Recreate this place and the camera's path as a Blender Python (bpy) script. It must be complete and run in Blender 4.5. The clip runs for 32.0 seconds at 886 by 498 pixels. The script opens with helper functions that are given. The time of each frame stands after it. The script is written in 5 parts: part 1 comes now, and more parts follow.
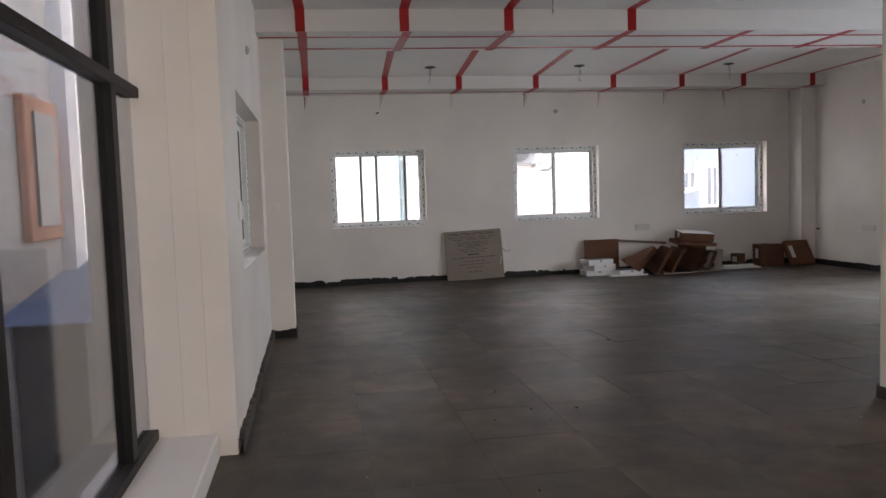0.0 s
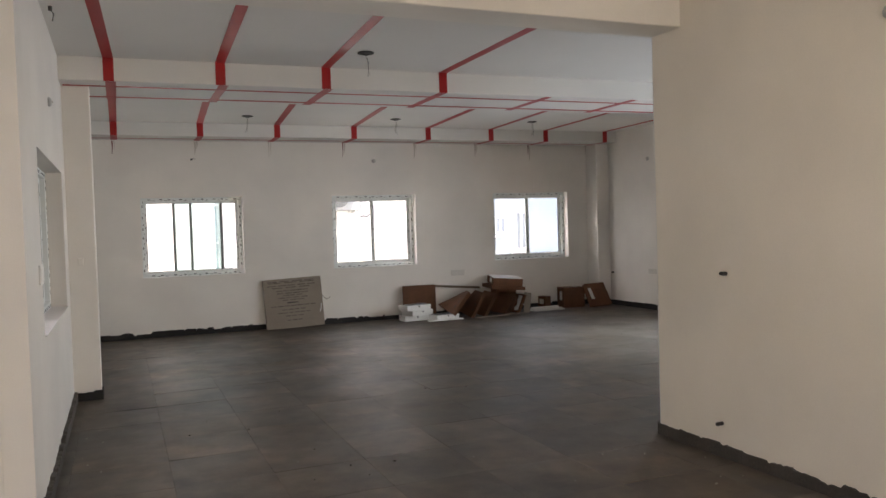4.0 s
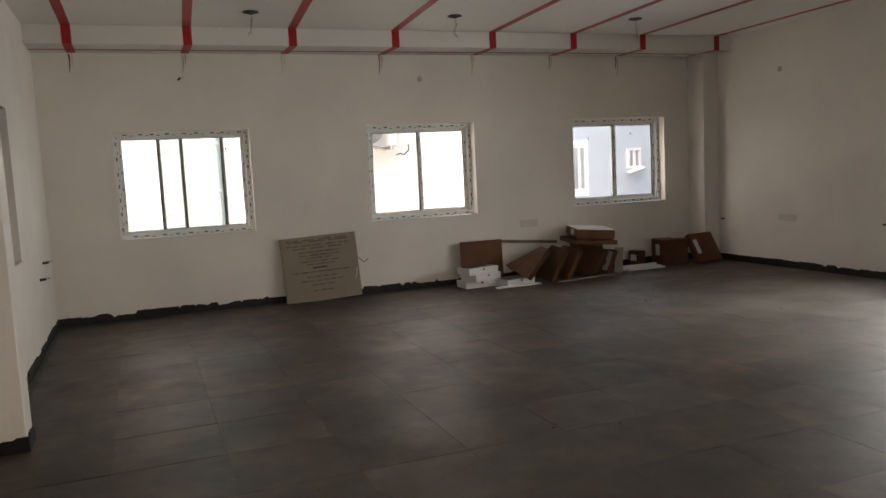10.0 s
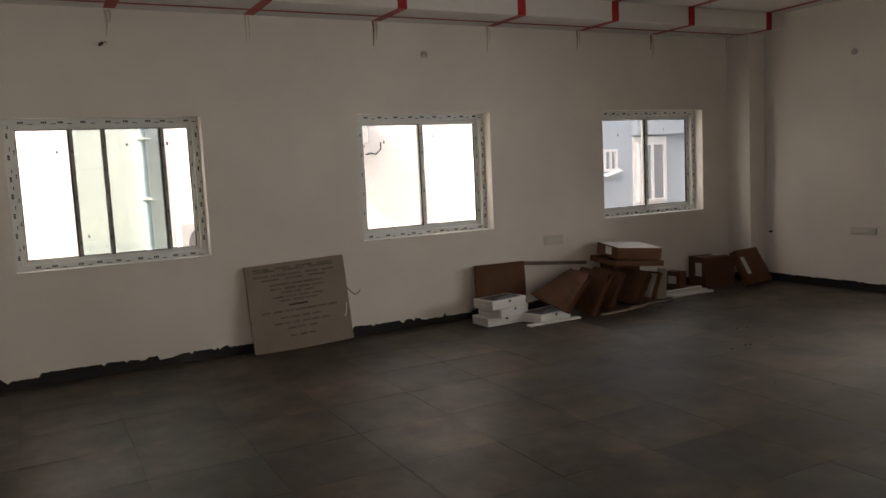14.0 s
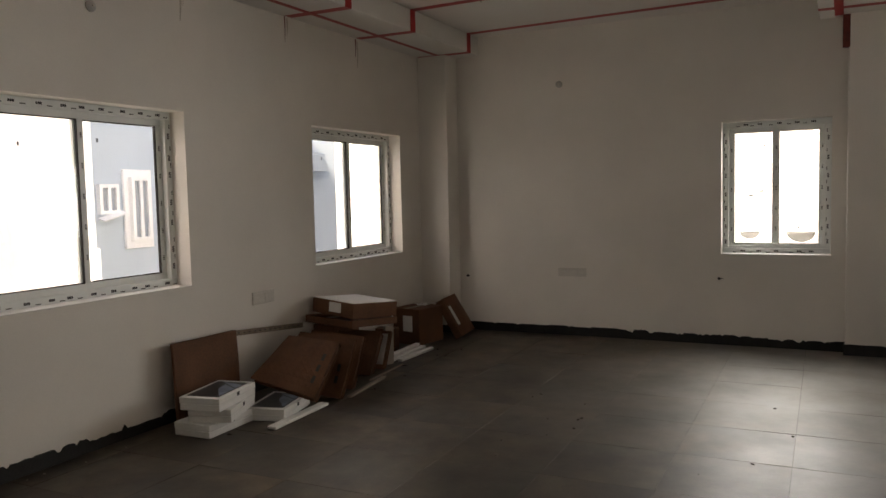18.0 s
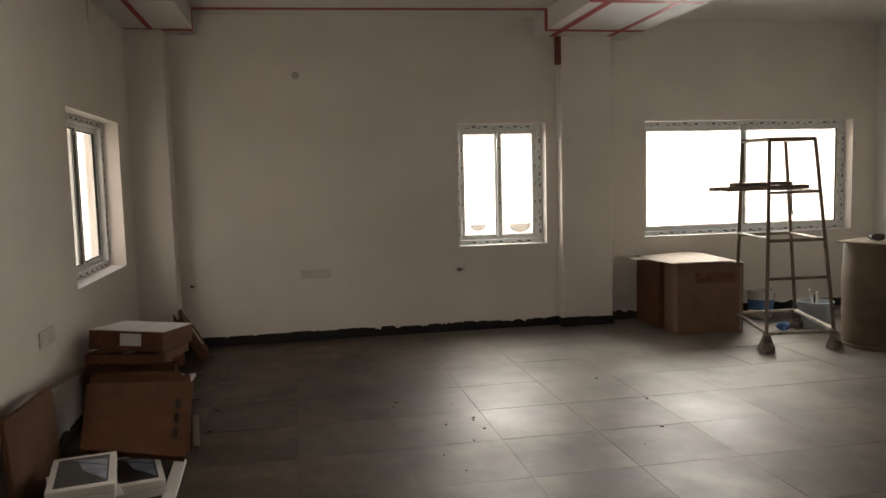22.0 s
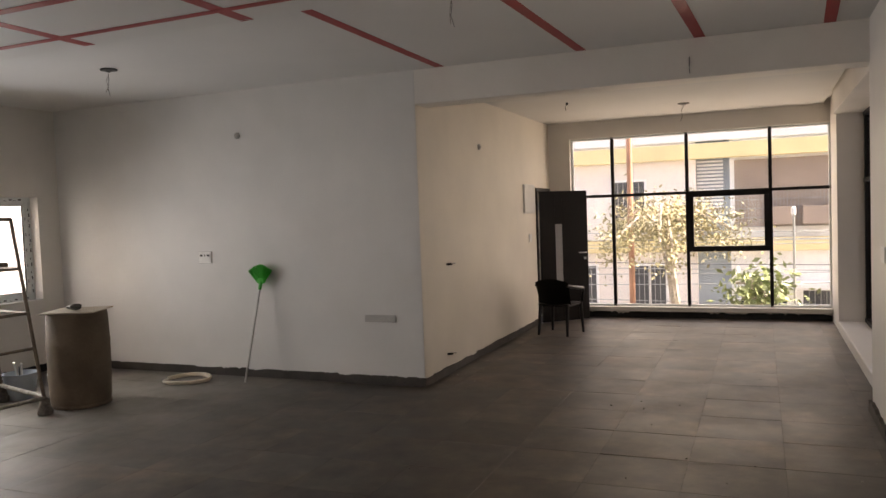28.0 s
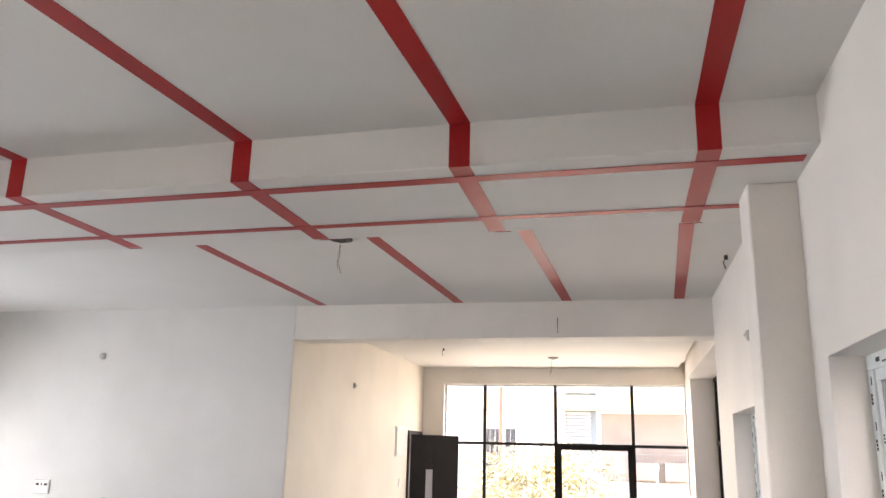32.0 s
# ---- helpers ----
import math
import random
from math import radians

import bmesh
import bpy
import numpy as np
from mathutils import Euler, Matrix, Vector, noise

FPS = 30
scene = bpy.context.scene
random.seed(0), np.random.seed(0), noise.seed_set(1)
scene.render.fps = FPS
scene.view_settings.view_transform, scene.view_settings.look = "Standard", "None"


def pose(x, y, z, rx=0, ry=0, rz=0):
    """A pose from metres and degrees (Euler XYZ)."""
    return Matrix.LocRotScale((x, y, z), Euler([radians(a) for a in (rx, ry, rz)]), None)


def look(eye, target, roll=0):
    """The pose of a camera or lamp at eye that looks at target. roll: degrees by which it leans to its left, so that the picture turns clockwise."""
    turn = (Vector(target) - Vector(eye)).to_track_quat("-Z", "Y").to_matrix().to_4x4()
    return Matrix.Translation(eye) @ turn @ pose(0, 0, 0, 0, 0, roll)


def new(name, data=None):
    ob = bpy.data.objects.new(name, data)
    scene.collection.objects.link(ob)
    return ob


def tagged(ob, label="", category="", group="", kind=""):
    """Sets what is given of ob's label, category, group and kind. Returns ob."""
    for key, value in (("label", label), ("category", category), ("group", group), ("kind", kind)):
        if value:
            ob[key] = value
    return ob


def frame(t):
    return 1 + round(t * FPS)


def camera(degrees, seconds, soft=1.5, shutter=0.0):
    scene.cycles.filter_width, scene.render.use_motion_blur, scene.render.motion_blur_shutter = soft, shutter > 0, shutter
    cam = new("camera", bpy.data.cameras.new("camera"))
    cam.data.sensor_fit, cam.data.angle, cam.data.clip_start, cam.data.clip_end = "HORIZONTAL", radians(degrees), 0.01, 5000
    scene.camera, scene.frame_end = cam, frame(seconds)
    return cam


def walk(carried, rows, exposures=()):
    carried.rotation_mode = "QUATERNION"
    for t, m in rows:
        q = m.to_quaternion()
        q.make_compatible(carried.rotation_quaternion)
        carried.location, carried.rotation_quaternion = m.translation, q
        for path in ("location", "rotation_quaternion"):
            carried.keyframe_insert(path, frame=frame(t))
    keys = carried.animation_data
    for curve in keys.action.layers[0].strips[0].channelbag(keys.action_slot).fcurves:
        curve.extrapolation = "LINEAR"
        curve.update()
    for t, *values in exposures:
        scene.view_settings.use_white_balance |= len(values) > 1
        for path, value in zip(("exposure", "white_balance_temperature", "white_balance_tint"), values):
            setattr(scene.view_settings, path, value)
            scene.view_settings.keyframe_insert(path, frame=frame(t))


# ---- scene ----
cam = camera(59.5, 32.0)
PATH = [
    (0, (0.264, 0.6, 1.407), (0.589, 2.569, 1.264), -1.9),
    (0.5, (0.272, 0.502, 1.523), (0.931, 2.382, 1.346), -2.6),
    (1, (0.251, 0.438, 1.526), (1.043, 2.265, 1.334), -2.0),
    (1.5, (0.259, 0.443, 1.489), (1.081, 2.248, 1.233), -1.8),
    (2, (0.248, 0.46, 1.443), (1.072, 2.249, 1.097), -2.2),
    (2.5, (0.239, 0.441, 1.434), (1.047, 2.227, 1.04), -2.0),
    (3, (0.269, 0.472, 1.479), (1.072, 2.276, 1.162), -1.0),
    (3.5, (0.257, 0.45, 1.522), (1.053, 2.275, 1.34), -1.0),
    (4, (0.247, 0.436, 1.557), (1.016, 2.281, 1.498), -1.8),
    (4.5, (0.247, 0.448, 1.551), (0.909, 2.335, 1.487), -1.8),
    (6.5, (0.626, 1.459, 1.579), (1.119, 3.387, 1.381), -1.4),
    (7, (0.711, 1.76, 1.576), (1.227, 3.684, 1.396), -1.1),
    (7.5, (0.714, 2.027, 1.602), (1.268, 3.941, 1.426), -0.9),
    (8, (0.716, 2.29, 1.566), (1.326, 4.187, 1.39), -0.8),
    (8.5, (0.766, 2.621, 1.548), (1.408, 4.506, 1.36), -0.6),
    (9, (0.77, 2.899, 1.549), (1.446, 4.771, 1.346), -1.0),
    (9.5, (0.733, 3.187, 1.567), (1.445, 5.044, 1.362), -2.3),
    (10, (0.755, 3.488, 1.544), (1.478, 5.341, 1.336), -2.9),
    (10.5, (0.785, 3.774, 1.591), (1.503, 5.629, 1.386), -2.7),
    (11, (0.753, 4.051, 1.589), (1.501, 5.896, 1.397), -2.2),
    (11.5, (0.716, 4.333, 1.573), (1.514, 6.157, 1.384), -1.5),
    (12, (0.733, 4.697, 1.568), (1.555, 6.509, 1.372), -0.5),
    (12.5, (0.67, 4.996, 1.558), (1.532, 6.789, 1.354), -1.1),
    (13, (0.606, 5.304, 1.583), (1.531, 7.063, 1.368), -2.2),
    (13.5, (0.654, 5.674, 1.595), (1.564, 7.443, 1.383), -3.0),
    (15.5, (0.703, 7.078, 1.547), (1.992, 8.593, 1.342), -1.8),
    (16, (0.707, 7.446, 1.535), (2.181, 8.782, 1.328), -2.4),
    (16.5, (0.751, 7.814, 1.492), (2.324, 9.032, 1.288), -2.6),
    (17, (0.82, 8.205, 1.515), (2.446, 9.356, 1.338), -1.0),
    (17.5, (0.847, 8.571, 1.528), (2.571, 9.572, 1.361), -0.9),
    (18, (0.902, 8.973, 1.515), (2.691, 9.856, 1.372), -1.3),
    (18.5, (0.958, 9.3, 1.505), (2.778, 10.124, 1.415), -0.6),
    (19, (0.906, 9.687, 1.546), (2.823, 10.244, 1.419), -1.3),
    (19.5, (0.975, 10.096, 1.531), (2.947, 10.414, 1.432), -1.8),
    (20, (0.949, 10.38, 1.56), (2.944, 10.508, 1.501), -1.9),
    (20.5, (0.901, 10.681, 1.568), (2.893, 10.539, 1.447), -1.0),
    (21, (0.975, 10.917, 1.549), (2.955, 10.669, 1.426), -0.5),
    (21.5, (1.007, 11.212, 1.575), (2.977, 10.897, 1.44), -1.0),
    (22, (0.948, 11.517, 1.598), (2.904, 11.144, 1.412), -1.5),
    (22.5, (0.995, 11.785, 1.585), (2.938, 11.352, 1.391), -1.7),
    (23, (1.038, 11.991, 1.592), (2.926, 11.369, 1.368), -0.9),
    (23.5, (0.952, 12.165, 1.66), (2.695, 11.227, 1.368), -2.5),
    (24, (0.873, 12.283, 1.712), (2.481, 11.132, 1.411), -3.1),
    (24.5, (0.845, 12.283, 1.701), (2.363, 11.005, 1.447), -2.2),
    (25, (0.825, 12.251, 1.726), (2.261, 10.873, 1.525), -1.2),
    (25.5, (0.754, 12.22, 1.772), (2.104, 10.753, 1.612), -1.0),
    (27.5, (0.679, 12.133, 1.763), (1.575, 10.348, 1.657), -1.6),
    (28, (0.623, 12.143, 1.765), (1.384, 10.295, 1.671), -2.1),
    (28.5, (0.601, 12.169, 1.758), (1.221, 10.269, 1.68), -2.1),
    (29, (0.592, 12.186, 1.766), (1.089, 10.249, 1.722), -1.5),
    (29.5, (0.608, 12.189, 1.773), (1.043, 10.238, 1.833), -0.7),
    (30, (0.595, 12.195, 1.799), (1.024, 10.254, 2.016), 0.2),
    (30.5, (0.591, 12.216, 1.81), (1.022, 10.302, 2.198), 1.1),
    (31, (0.589, 12.227, 1.785), (1.01, 10.347, 2.321), 1.6),
    (31.5, (0.567, 12.258, 1.795), (0.987, 10.413, 2.443), 2.3),
    (32, (0.585, 12.236, 1.823), (1.031, 10.352, 2.323), 1.4),
]
EXPOSURES = [(0, 2.26, 6200, 17), (1.2, 2.34, 6200, 16), (2.3, 2.53, 6700, 14), (4, 2.53, 6500, 13), (7, 2.38, 7100, 14), (9, 2.0, 7700, 14), (10, 2.04, 7100, 13), (11, 2.03, 7500, 15), (13, 1.74, 7400, 14), (16.5, 1.64, 6900, 15), (18, 1.68, 7400, 14), (20, 1.75, 7800, 15), (22, 1.78, 7700, 15), (24, 1.83, 7500, 14), (25, 1.88, 7600, 15), (28, 1.82, 7200, 18), (29.3, 1.87, 6800, 18), (30, 1.82, 6700, 16), (30.5, 2.24, 6600, 16), (31, 2.72, 6500, 16), (32, 3.32, 6500, 16)]
walk(cam, [(t, look(eye, target, roll)) for t, eye, target, roll in PATH], EXPOSURES)

# ---------------------------------------------------------------- world, sun, sky light, exposure
world = bpy.data.worlds.new("sky")
scene.world = world
world.use_nodes = True
wn = world.node_tree.nodes
sky = wn.new("ShaderNodeTexSky")
sky.sky_type = "NISHITA"
sky.sun_disc = False
sky.sun_elevation = radians(43)
sky.sun_rotation = radians(256)
sky.air_density, sky.dust_density = 0.8, 5.0
world.node_tree.links.new(sky.outputs["Color"], wn["Background"].inputs["Color"])
wn["Background"].inputs["Strength"].default_value = 0.15

sun = new("sun", bpy.data.lights.new("sun", "SUN"))
sun.data.energy, sun.data.angle, sun.data.color = 5.0, radians(0.6), (1.0, 0.94, 0.84)
sun.matrix_world = look((-10, -2.5, 10), (0, 0, 0))


def window_light(name, x, y, z, rz, w, h, watts, colour, spread=180, dip=0):
    """Sky light that comes in through one window's opening; rz is the heading of its inward side, dip how far it slants down."""
    lamp = new(name, bpy.data.lights.new(name, "AREA"))
    lamp.data.shape, lamp.data.size, lamp.data.size_y = "RECTANGLE", w, h
    lamp.data.energy, lamp.data.color = watts, colour
    lamp.data.spread = radians(spread)
    lamp.matrix_world = pose(x, y, z, 90 - dip, 0, rz + 180)
    return lamp


# ---------------------------------------------------------------- plan, in metres
CEIL, CEIL_S, CEIL_F = 3.182, 3.20, 3.122         # north bay, middle bay, front room
YN, XE, XE2, XW = 12.961, 8.715, 8.795, -0.205      # inner faces: north, east, east (south part), west
XP, YP, YF = 3.812, 5.0, -0.268                  # partition's west face and north face, front wall
MB0, MB1, MBZ, MBS = 8.215, 9.24, 2.985, 0.024     # middle beam: south face, north face at x = 0, underside, how it runs askew
NB, NBZ = 12.356, 2.99                             # north beam: south face, underside
SB0, SBZ = 4.69, 2.855                             # south beam: south face, underside
XWN = -0.17                                       # west wall's face beyond the column
T = 0.28                                          # thickness of the outer walls

DAY = (0.90, 0.96, 1.0)
for nm, x0, x1 in (("sky_light_north", 0.556, 2.060), ("sky_light_north", 3.507, 4.978), ("sky_light_north", 6.468, 8.022)):
    window_light(nm, (x0 + x1) / 2, YN + T + 0.03, 1.53, 0, x1 - x0 - 0.16, 1.06, 0.35, DAY)
window_light("sky_light_east", XE + T + 0.03, 9.39, 1.53, -90, 0.78, 1.1, 8, (0.90, 0.96, 1.0), 120, 20)
window_light("sky_light_east", XE2 + T + 0.03, 6.86, 1.53, -100, 1.6, 1.1, 14, (0.86, 0.94, 1.0), 125, 4)
window_light("sky_light_front", 1.46, YF - 0.34, 1.55, 180, 3.5, 2.5, 12, (1.0, 0.86, 0.66))
window_light("sky_light_bay", -0.80, 2.8, 1.5, 90, 4.0, 2.6, 3.0, (1.0, 0.98, 0.96))
window_light("sky_light_west", XW - T - 0.03, 7.36, 1.5, 90, 2.3, 1.1, 0.3, DAY)


# ---------------------------------------------------------------- materials
def material(name, colour, rough=0.6, metal=0.0, grain=(60.0, 0.06), stain=(1.2, 0.06), bump=0.0, bump_scale=80.0, per_object=0.0, spec=0.5, rough_var=0.0, coat=0.0, per_rough=0.0):
    """A painted, plastic, paper or metal surface: colour with fine grain and broad stains, fine relief."""
    m = bpy.data.materials.new(name)
    m.use_nodes = True
    nt = m.node_tree
    n, link = nt.nodes, nt.links.new
    b = n["Principled BSDF"]
    b.inputs["Roughness"].default_value, b.inputs["Metallic"].default_value = rough, metal
    b.inputs["Specular IOR Level"].default_value = spec
    b.inputs["Coat Weight"].default_value = coat
    co = n.new("ShaderNodeTexCoord")
    value = None
    for scale, amount, detail in ((grain[0], grain[1], 3.0), (stain[0], stain[1], 5.0)):
        t = n.new("ShaderNodeTexNoise")
        t.inputs["Scale"].default_value, t.inputs["Detail"].default_value = scale, detail
        link(co.outputs["Object"], t.inputs["Vector"])
        r = n.new("ShaderNodeMapRange")
        r.inputs["From Min"].default_value, r.inputs["From Max"].default_value = 0.3, 0.7
        r.inputs["To Min"].default_value, r.inputs["To Max"].default_value = 1 - amount, 1 + amount
        link(t.outputs["Fac"], r.inputs["Value"])
        if value is None:
            value = r.outputs["Result"]
        else:
            mul = n.new("ShaderNodeMath")
            mul.operation = "MULTIPLY"
            link(value, mul.inputs[0])
            link(r.outputs["Result"], mul.inputs[1])
            value = mul.outputs[0]
        last = t
    if per_object:
        info = n.new("ShaderNodeObjectInfo")
        r = n.new("ShaderNodeMapRange")
        r.inputs["To Min"].default_value, r.inputs["To Max"].default_value = 1 - per_object, 1 + per_object
        link(info.outputs["Random"], r.inputs["Value"])
        mul = n.new("ShaderNodeMath")
        mul.operation = "MULTIPLY"
        link(value, mul.inputs[0])
        link(r.outputs["Result"], mul.inputs[1])
        value = mul.outputs[0]
    mix = n.new("ShaderNodeVectorMath")
    mix.operation = "SCALE"
    mix.inputs[0].default_value = colour
    link(value, mix.inputs["Scale"])
    link(mix.outputs["Vector"], b.inputs["Base Color"])
    if per_rough:
        info2 = n.new("ShaderNodeObjectInfo")
        spread = n.new("ShaderNodeMath")
        spread.operation = "MULTIPLY"
        spread.inputs[1].default_value = 7.31
        wrap = n.new("ShaderNodeMath")
        wrap.operation = "FRACT"
        r = n.new("ShaderNodeMapRange")
        r.inputs["To Min"].default_value, r.inputs["To Max"].default_value = rough - per_rough, rough + per_rough
        link(info2.outputs["Random"], spread.inputs[0])
        link(spread.outputs[0], wrap.inputs[0])
        link(wrap.outputs[0], r.inputs["Value"])
        link(r.outputs["Result"], b.inputs["Roughness"])
    if rough_var:
        r = n.new("ShaderNodeMapRange")
        r.inputs["From Min"].default_value, r.inputs["From Max"].default_value = 0.3, 0.7
        r.inputs["To Min"].default_value, r.inputs["To Max"].default_value = rough - rough_var, rough + rough_var
        link(last.outputs["Fac"], r.inputs["Value"])
        link(r.outputs["Result"], b.inputs["Roughness"])
    if bump:
        t = n.new("ShaderNodeTexNoise")
        t.inputs["Scale"].default_value, t.inputs["Detail"].default_value = bump_scale, 4.0
        link(co.outputs["Object"], t.inputs["Vector"])
        bp = n.new("ShaderNodeBump")
        bp.inputs["Strength"].default_value, bp.inputs["Distance"].default_value = bump, 0.004
        link(t.outputs["Fac"], bp.inputs["Height"])
        link(bp.outputs["Normal"], b.inputs["Normal"])
    return m


def glass(name, tint=(1, 1, 1), rough=0.0, sheen=0.035):
    m = bpy.data.materials.new(name)
    m.use_nodes = True
    nt = m.node_tree
    nt.nodes.remove(nt.nodes["Principled BSDF"])
    clear, gloss, mix, facing, curve, amount = (nt.nodes.new("ShaderNode" + k) for k in ("BsdfTransparent", "BsdfGlossy", "MixShader", "LayerWeight", "Math", "Math"))
    clear.inputs["Color"].default_value = (*tint, 1)
    gloss.inputs["Roughness"].default_value = rough
    curve.operation, amount.operation = "POWER", "MULTIPLY_ADD"
    curve.inputs[1].default_value = 5.0
    amount.inputs[1].default_value, amount.inputs[2].default_value = 0.9, sheen
    nt.links.new(facing.outputs["Facing"], curve.inputs[0])
    nt.links.new(curve.outputs[0], amount.inputs[0])
    nt.links.new(amount.outputs[0], mix.inputs[0])
    nt.links.new(clear.outputs[0], mix.inputs[1])
    nt.links.new(gloss.outputs[0], mix.inputs[2])
    nt.links.new(mix.outputs[0], nt.nodes["Material Output"].inputs["Surface"])
    return m


M_WALL = material("cream_wall_paint", (0.79, 0.752, 0.70), 0.55, grain=(140, 0.02), stain=(1.1, 0.065), bump=0.12, bump_scale=35)
# cooler and warmer tones of the wall colour for the partition's two faces
M_WALL_W = material("off_white_wall_tone", (0.71, 0.695, 0.67), 0.55, grain=(140, 0.02), stain=(1.1, 0.065), bump=0.12, bump_scale=35)
M_WALL_C = material("warm_cream_wall_tone", (0.80, 0.735, 0.635), 0.55, grain=(140, 0.02), stain=(1.1, 0.065), bump=0.12, bump_scale=35)
M_CEIL = material("white_ceiling_paint", (0.74, 0.72, 0.692), 0.7, grain=(140, 0.02), stain=(0.7, 0.04), bump=0.12, bump_scale=30)
M_OUT = material("outer_render", (0.7, 0.69, 0.66), 0.8, bump=0.2)
M_SKIRT = material("dark_skirting", (0.013, 0.012, 0.011), 0.7, grain=(90, 0.35), stain=(9, 0.35), bump=0.3)
M_RED = material("red_gloss_paint", (0.38, 0.013, 0.013), 0.42, grain=(50, 0.06), stain=(4, 0.08), bump=0.04, spec=0.36)
M_RUST = material("red_brown_drip", (0.16, 0.03, 0.02), 0.6, grain=(40, 0.25), stain=(9, 0.3))
M_FILM = material("pale_drip_stain", (0.55, 0.50, 0.44), 0.65, stain=(8, 0.12))
M_UPVC = material("white_upvc", (0.76, 0.785, 0.77), 0.35, grain=(30, 0.02), stain=(3, 0.04))
M_PRINT = material("black_tape_print", (0.03, 0.03, 0.035), 0.6)
M_BLACK = material("black_aluminium", (0.010, 0.0075, 0.007), 0.5, grain=(90, 0.1), stain=(5, 0.2), spec=0.25)


def tile_material():
    """Dusty dark stone tile: every tile has its own cloudy pattern, tone and polish."""
    m = bpy.data.materials.new("dusty_dark_stone_tile")
    m.use_nodes = True
    nt = m.node_tree
    n, link = nt.nodes, nt.links.new
    b = n["Principled BSDF"]
    b.inputs["Specular Tint"].default_value = (1.0, 0.97, 0.93, 1)
    place, info = n.new("ShaderNodeNewGeometry"), n.new("ShaderNodeObjectInfo")
    shift = n.new("ShaderNodeMath")
    shift.operation = "MULTIPLY"
    shift.inputs[1].default_value = 37.0
    link(info.outputs["Random"], shift.inputs[0])

    def cloud(scale, detail, low, high, source=None):
        t = n.new("ShaderNodeTexNoise")
        t.noise_dimensions = "4D"
        t.inputs["Scale"].default_value, t.inputs["Detail"].default_value = scale, detail
        t.inputs["Roughness"].default_value = 0.6
        link(place.outputs["Position"], t.inputs["Vector"])
        if source is not None:
            link(source, t.inputs["W"])
        r = n.new("ShaderNodeMapRange")
        r.inputs["From Min"].default_value, r.inputs["From Max"].default_value = 0.3, 0.7
        r.inputs["To Min"].default_value, r.inputs["To Max"].default_value = low, high
        link(t.outputs["Fac"], r.inputs["Value"])
        return r.outputs["Result"]

    def times(p, q):
        mul = n.new("ShaderNodeMath")
        mul.operation = "MULTIPLY"
        link(p, mul.inputs[0])
        link(q, mul.inputs[1])
        return mul.outputs[0]

    tone = n.new("ShaderNodeMapRange")
    tone.inputs["To Min"].default_value, tone.inputs["To Max"].default_value = 0.86, 1.16
    link(info.outputs["Random"], tone.inputs["Value"])
    value = times(times(times(cloud(2.2, 6, 0.35, 1.65, shift.outputs[0]), cloud(0.8, 4, 0.58, 1.42)), cloud(6.0, 6, 0.68, 1.32)), times(cloud(70, 3, 0.84, 1.16), tone.outputs["Result"]))
    tint = n.new("ShaderNodeVectorMath")
    tint.operation = "SCALE"
    stone = n.new("ShaderNodeMixRGB")              # brown and bluish grey cleft stone run into one another
    stone.inputs["Color1"].default_value, stone.inputs["Color2"].default_value = (0.074, 0.050, 0.030, 1), (0.040, 0.035, 0.030, 1)
    link(cloud(1.5, 5, 0.0, 1.0, shift.outputs[0]), stone.inputs["Fac"])
    link(stone.outputs["Color"], tint.inputs[0])
    link(value, tint.inputs["Scale"])
    # pale building dust round the scaffold plus painted-in light from the east windows
    axis, reach, dust_and_light = n.new("ShaderNodeSeparateXYZ"), n.new("ShaderNodeMapRange"), n.new("ShaderNodeMixRGB")
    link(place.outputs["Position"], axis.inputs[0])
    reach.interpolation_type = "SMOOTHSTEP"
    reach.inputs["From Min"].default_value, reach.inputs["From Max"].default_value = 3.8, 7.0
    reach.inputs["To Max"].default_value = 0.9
    polish = n.new("ShaderNodeMapRange")           # specular level rises slightly from west to east
    polish.inputs["From Min"].default_value, polish.inputs["From Max"].default_value = 2.5, 5.5
    polish.inputs["To Min"].default_value, polish.inputs["To Max"].default_value = 0.42, 0.52
    link(axis.outputs["X"], polish.inputs["Value"])
    link(polish.outputs["Result"], b.inputs["Specular IOR Level"])
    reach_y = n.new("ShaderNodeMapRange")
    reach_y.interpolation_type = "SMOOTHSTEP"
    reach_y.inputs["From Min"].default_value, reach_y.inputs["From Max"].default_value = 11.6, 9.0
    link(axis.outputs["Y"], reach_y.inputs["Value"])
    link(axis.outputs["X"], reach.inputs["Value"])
    entry, both = n.new("ShaderNodeMapRange"), n.new("ShaderNodeMath")     # and paler towards the front of the room
    entry.interpolation_type = "SMOOTHSTEP"
    entry.inputs["From Min"].default_value, entry.inputs["From Max"].default_value = 10.0, 5.5
    entry.inputs["To Max"].default_value = 0.10
    link(axis.outputs["Y"], entry.inputs["Value"])
    both.operation = "MAXIMUM"
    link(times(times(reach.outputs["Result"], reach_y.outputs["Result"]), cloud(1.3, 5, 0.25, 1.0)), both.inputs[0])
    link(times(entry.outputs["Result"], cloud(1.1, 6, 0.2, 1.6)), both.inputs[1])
    link(both.outputs[0], dust_and_light.inputs["Fac"])
    link(tint.outputs["Vector"], dust_and_light.inputs["Color1"])
    dust_and_light.inputs["Color2"].default_value = (0.25, 0.232, 0.208, 1)
    link(dust_and_light.outputs["Color"], b.inputs["Base Color"])
    link(times(cloud(2.8, 5, 0.91, 1.09, shift.outputs[0]), cloud(1.1, 5, 0.42, 0.57)), b.inputs["Roughness"])
    bump = n.new("ShaderNodeBump")
    bump.inputs["Strength"].default_value, bump.inputs["Distance"].default_value = 0.08, 0.004
    link(cloud(26, 4, 0.0, 1.0), bump.inputs["Height"])
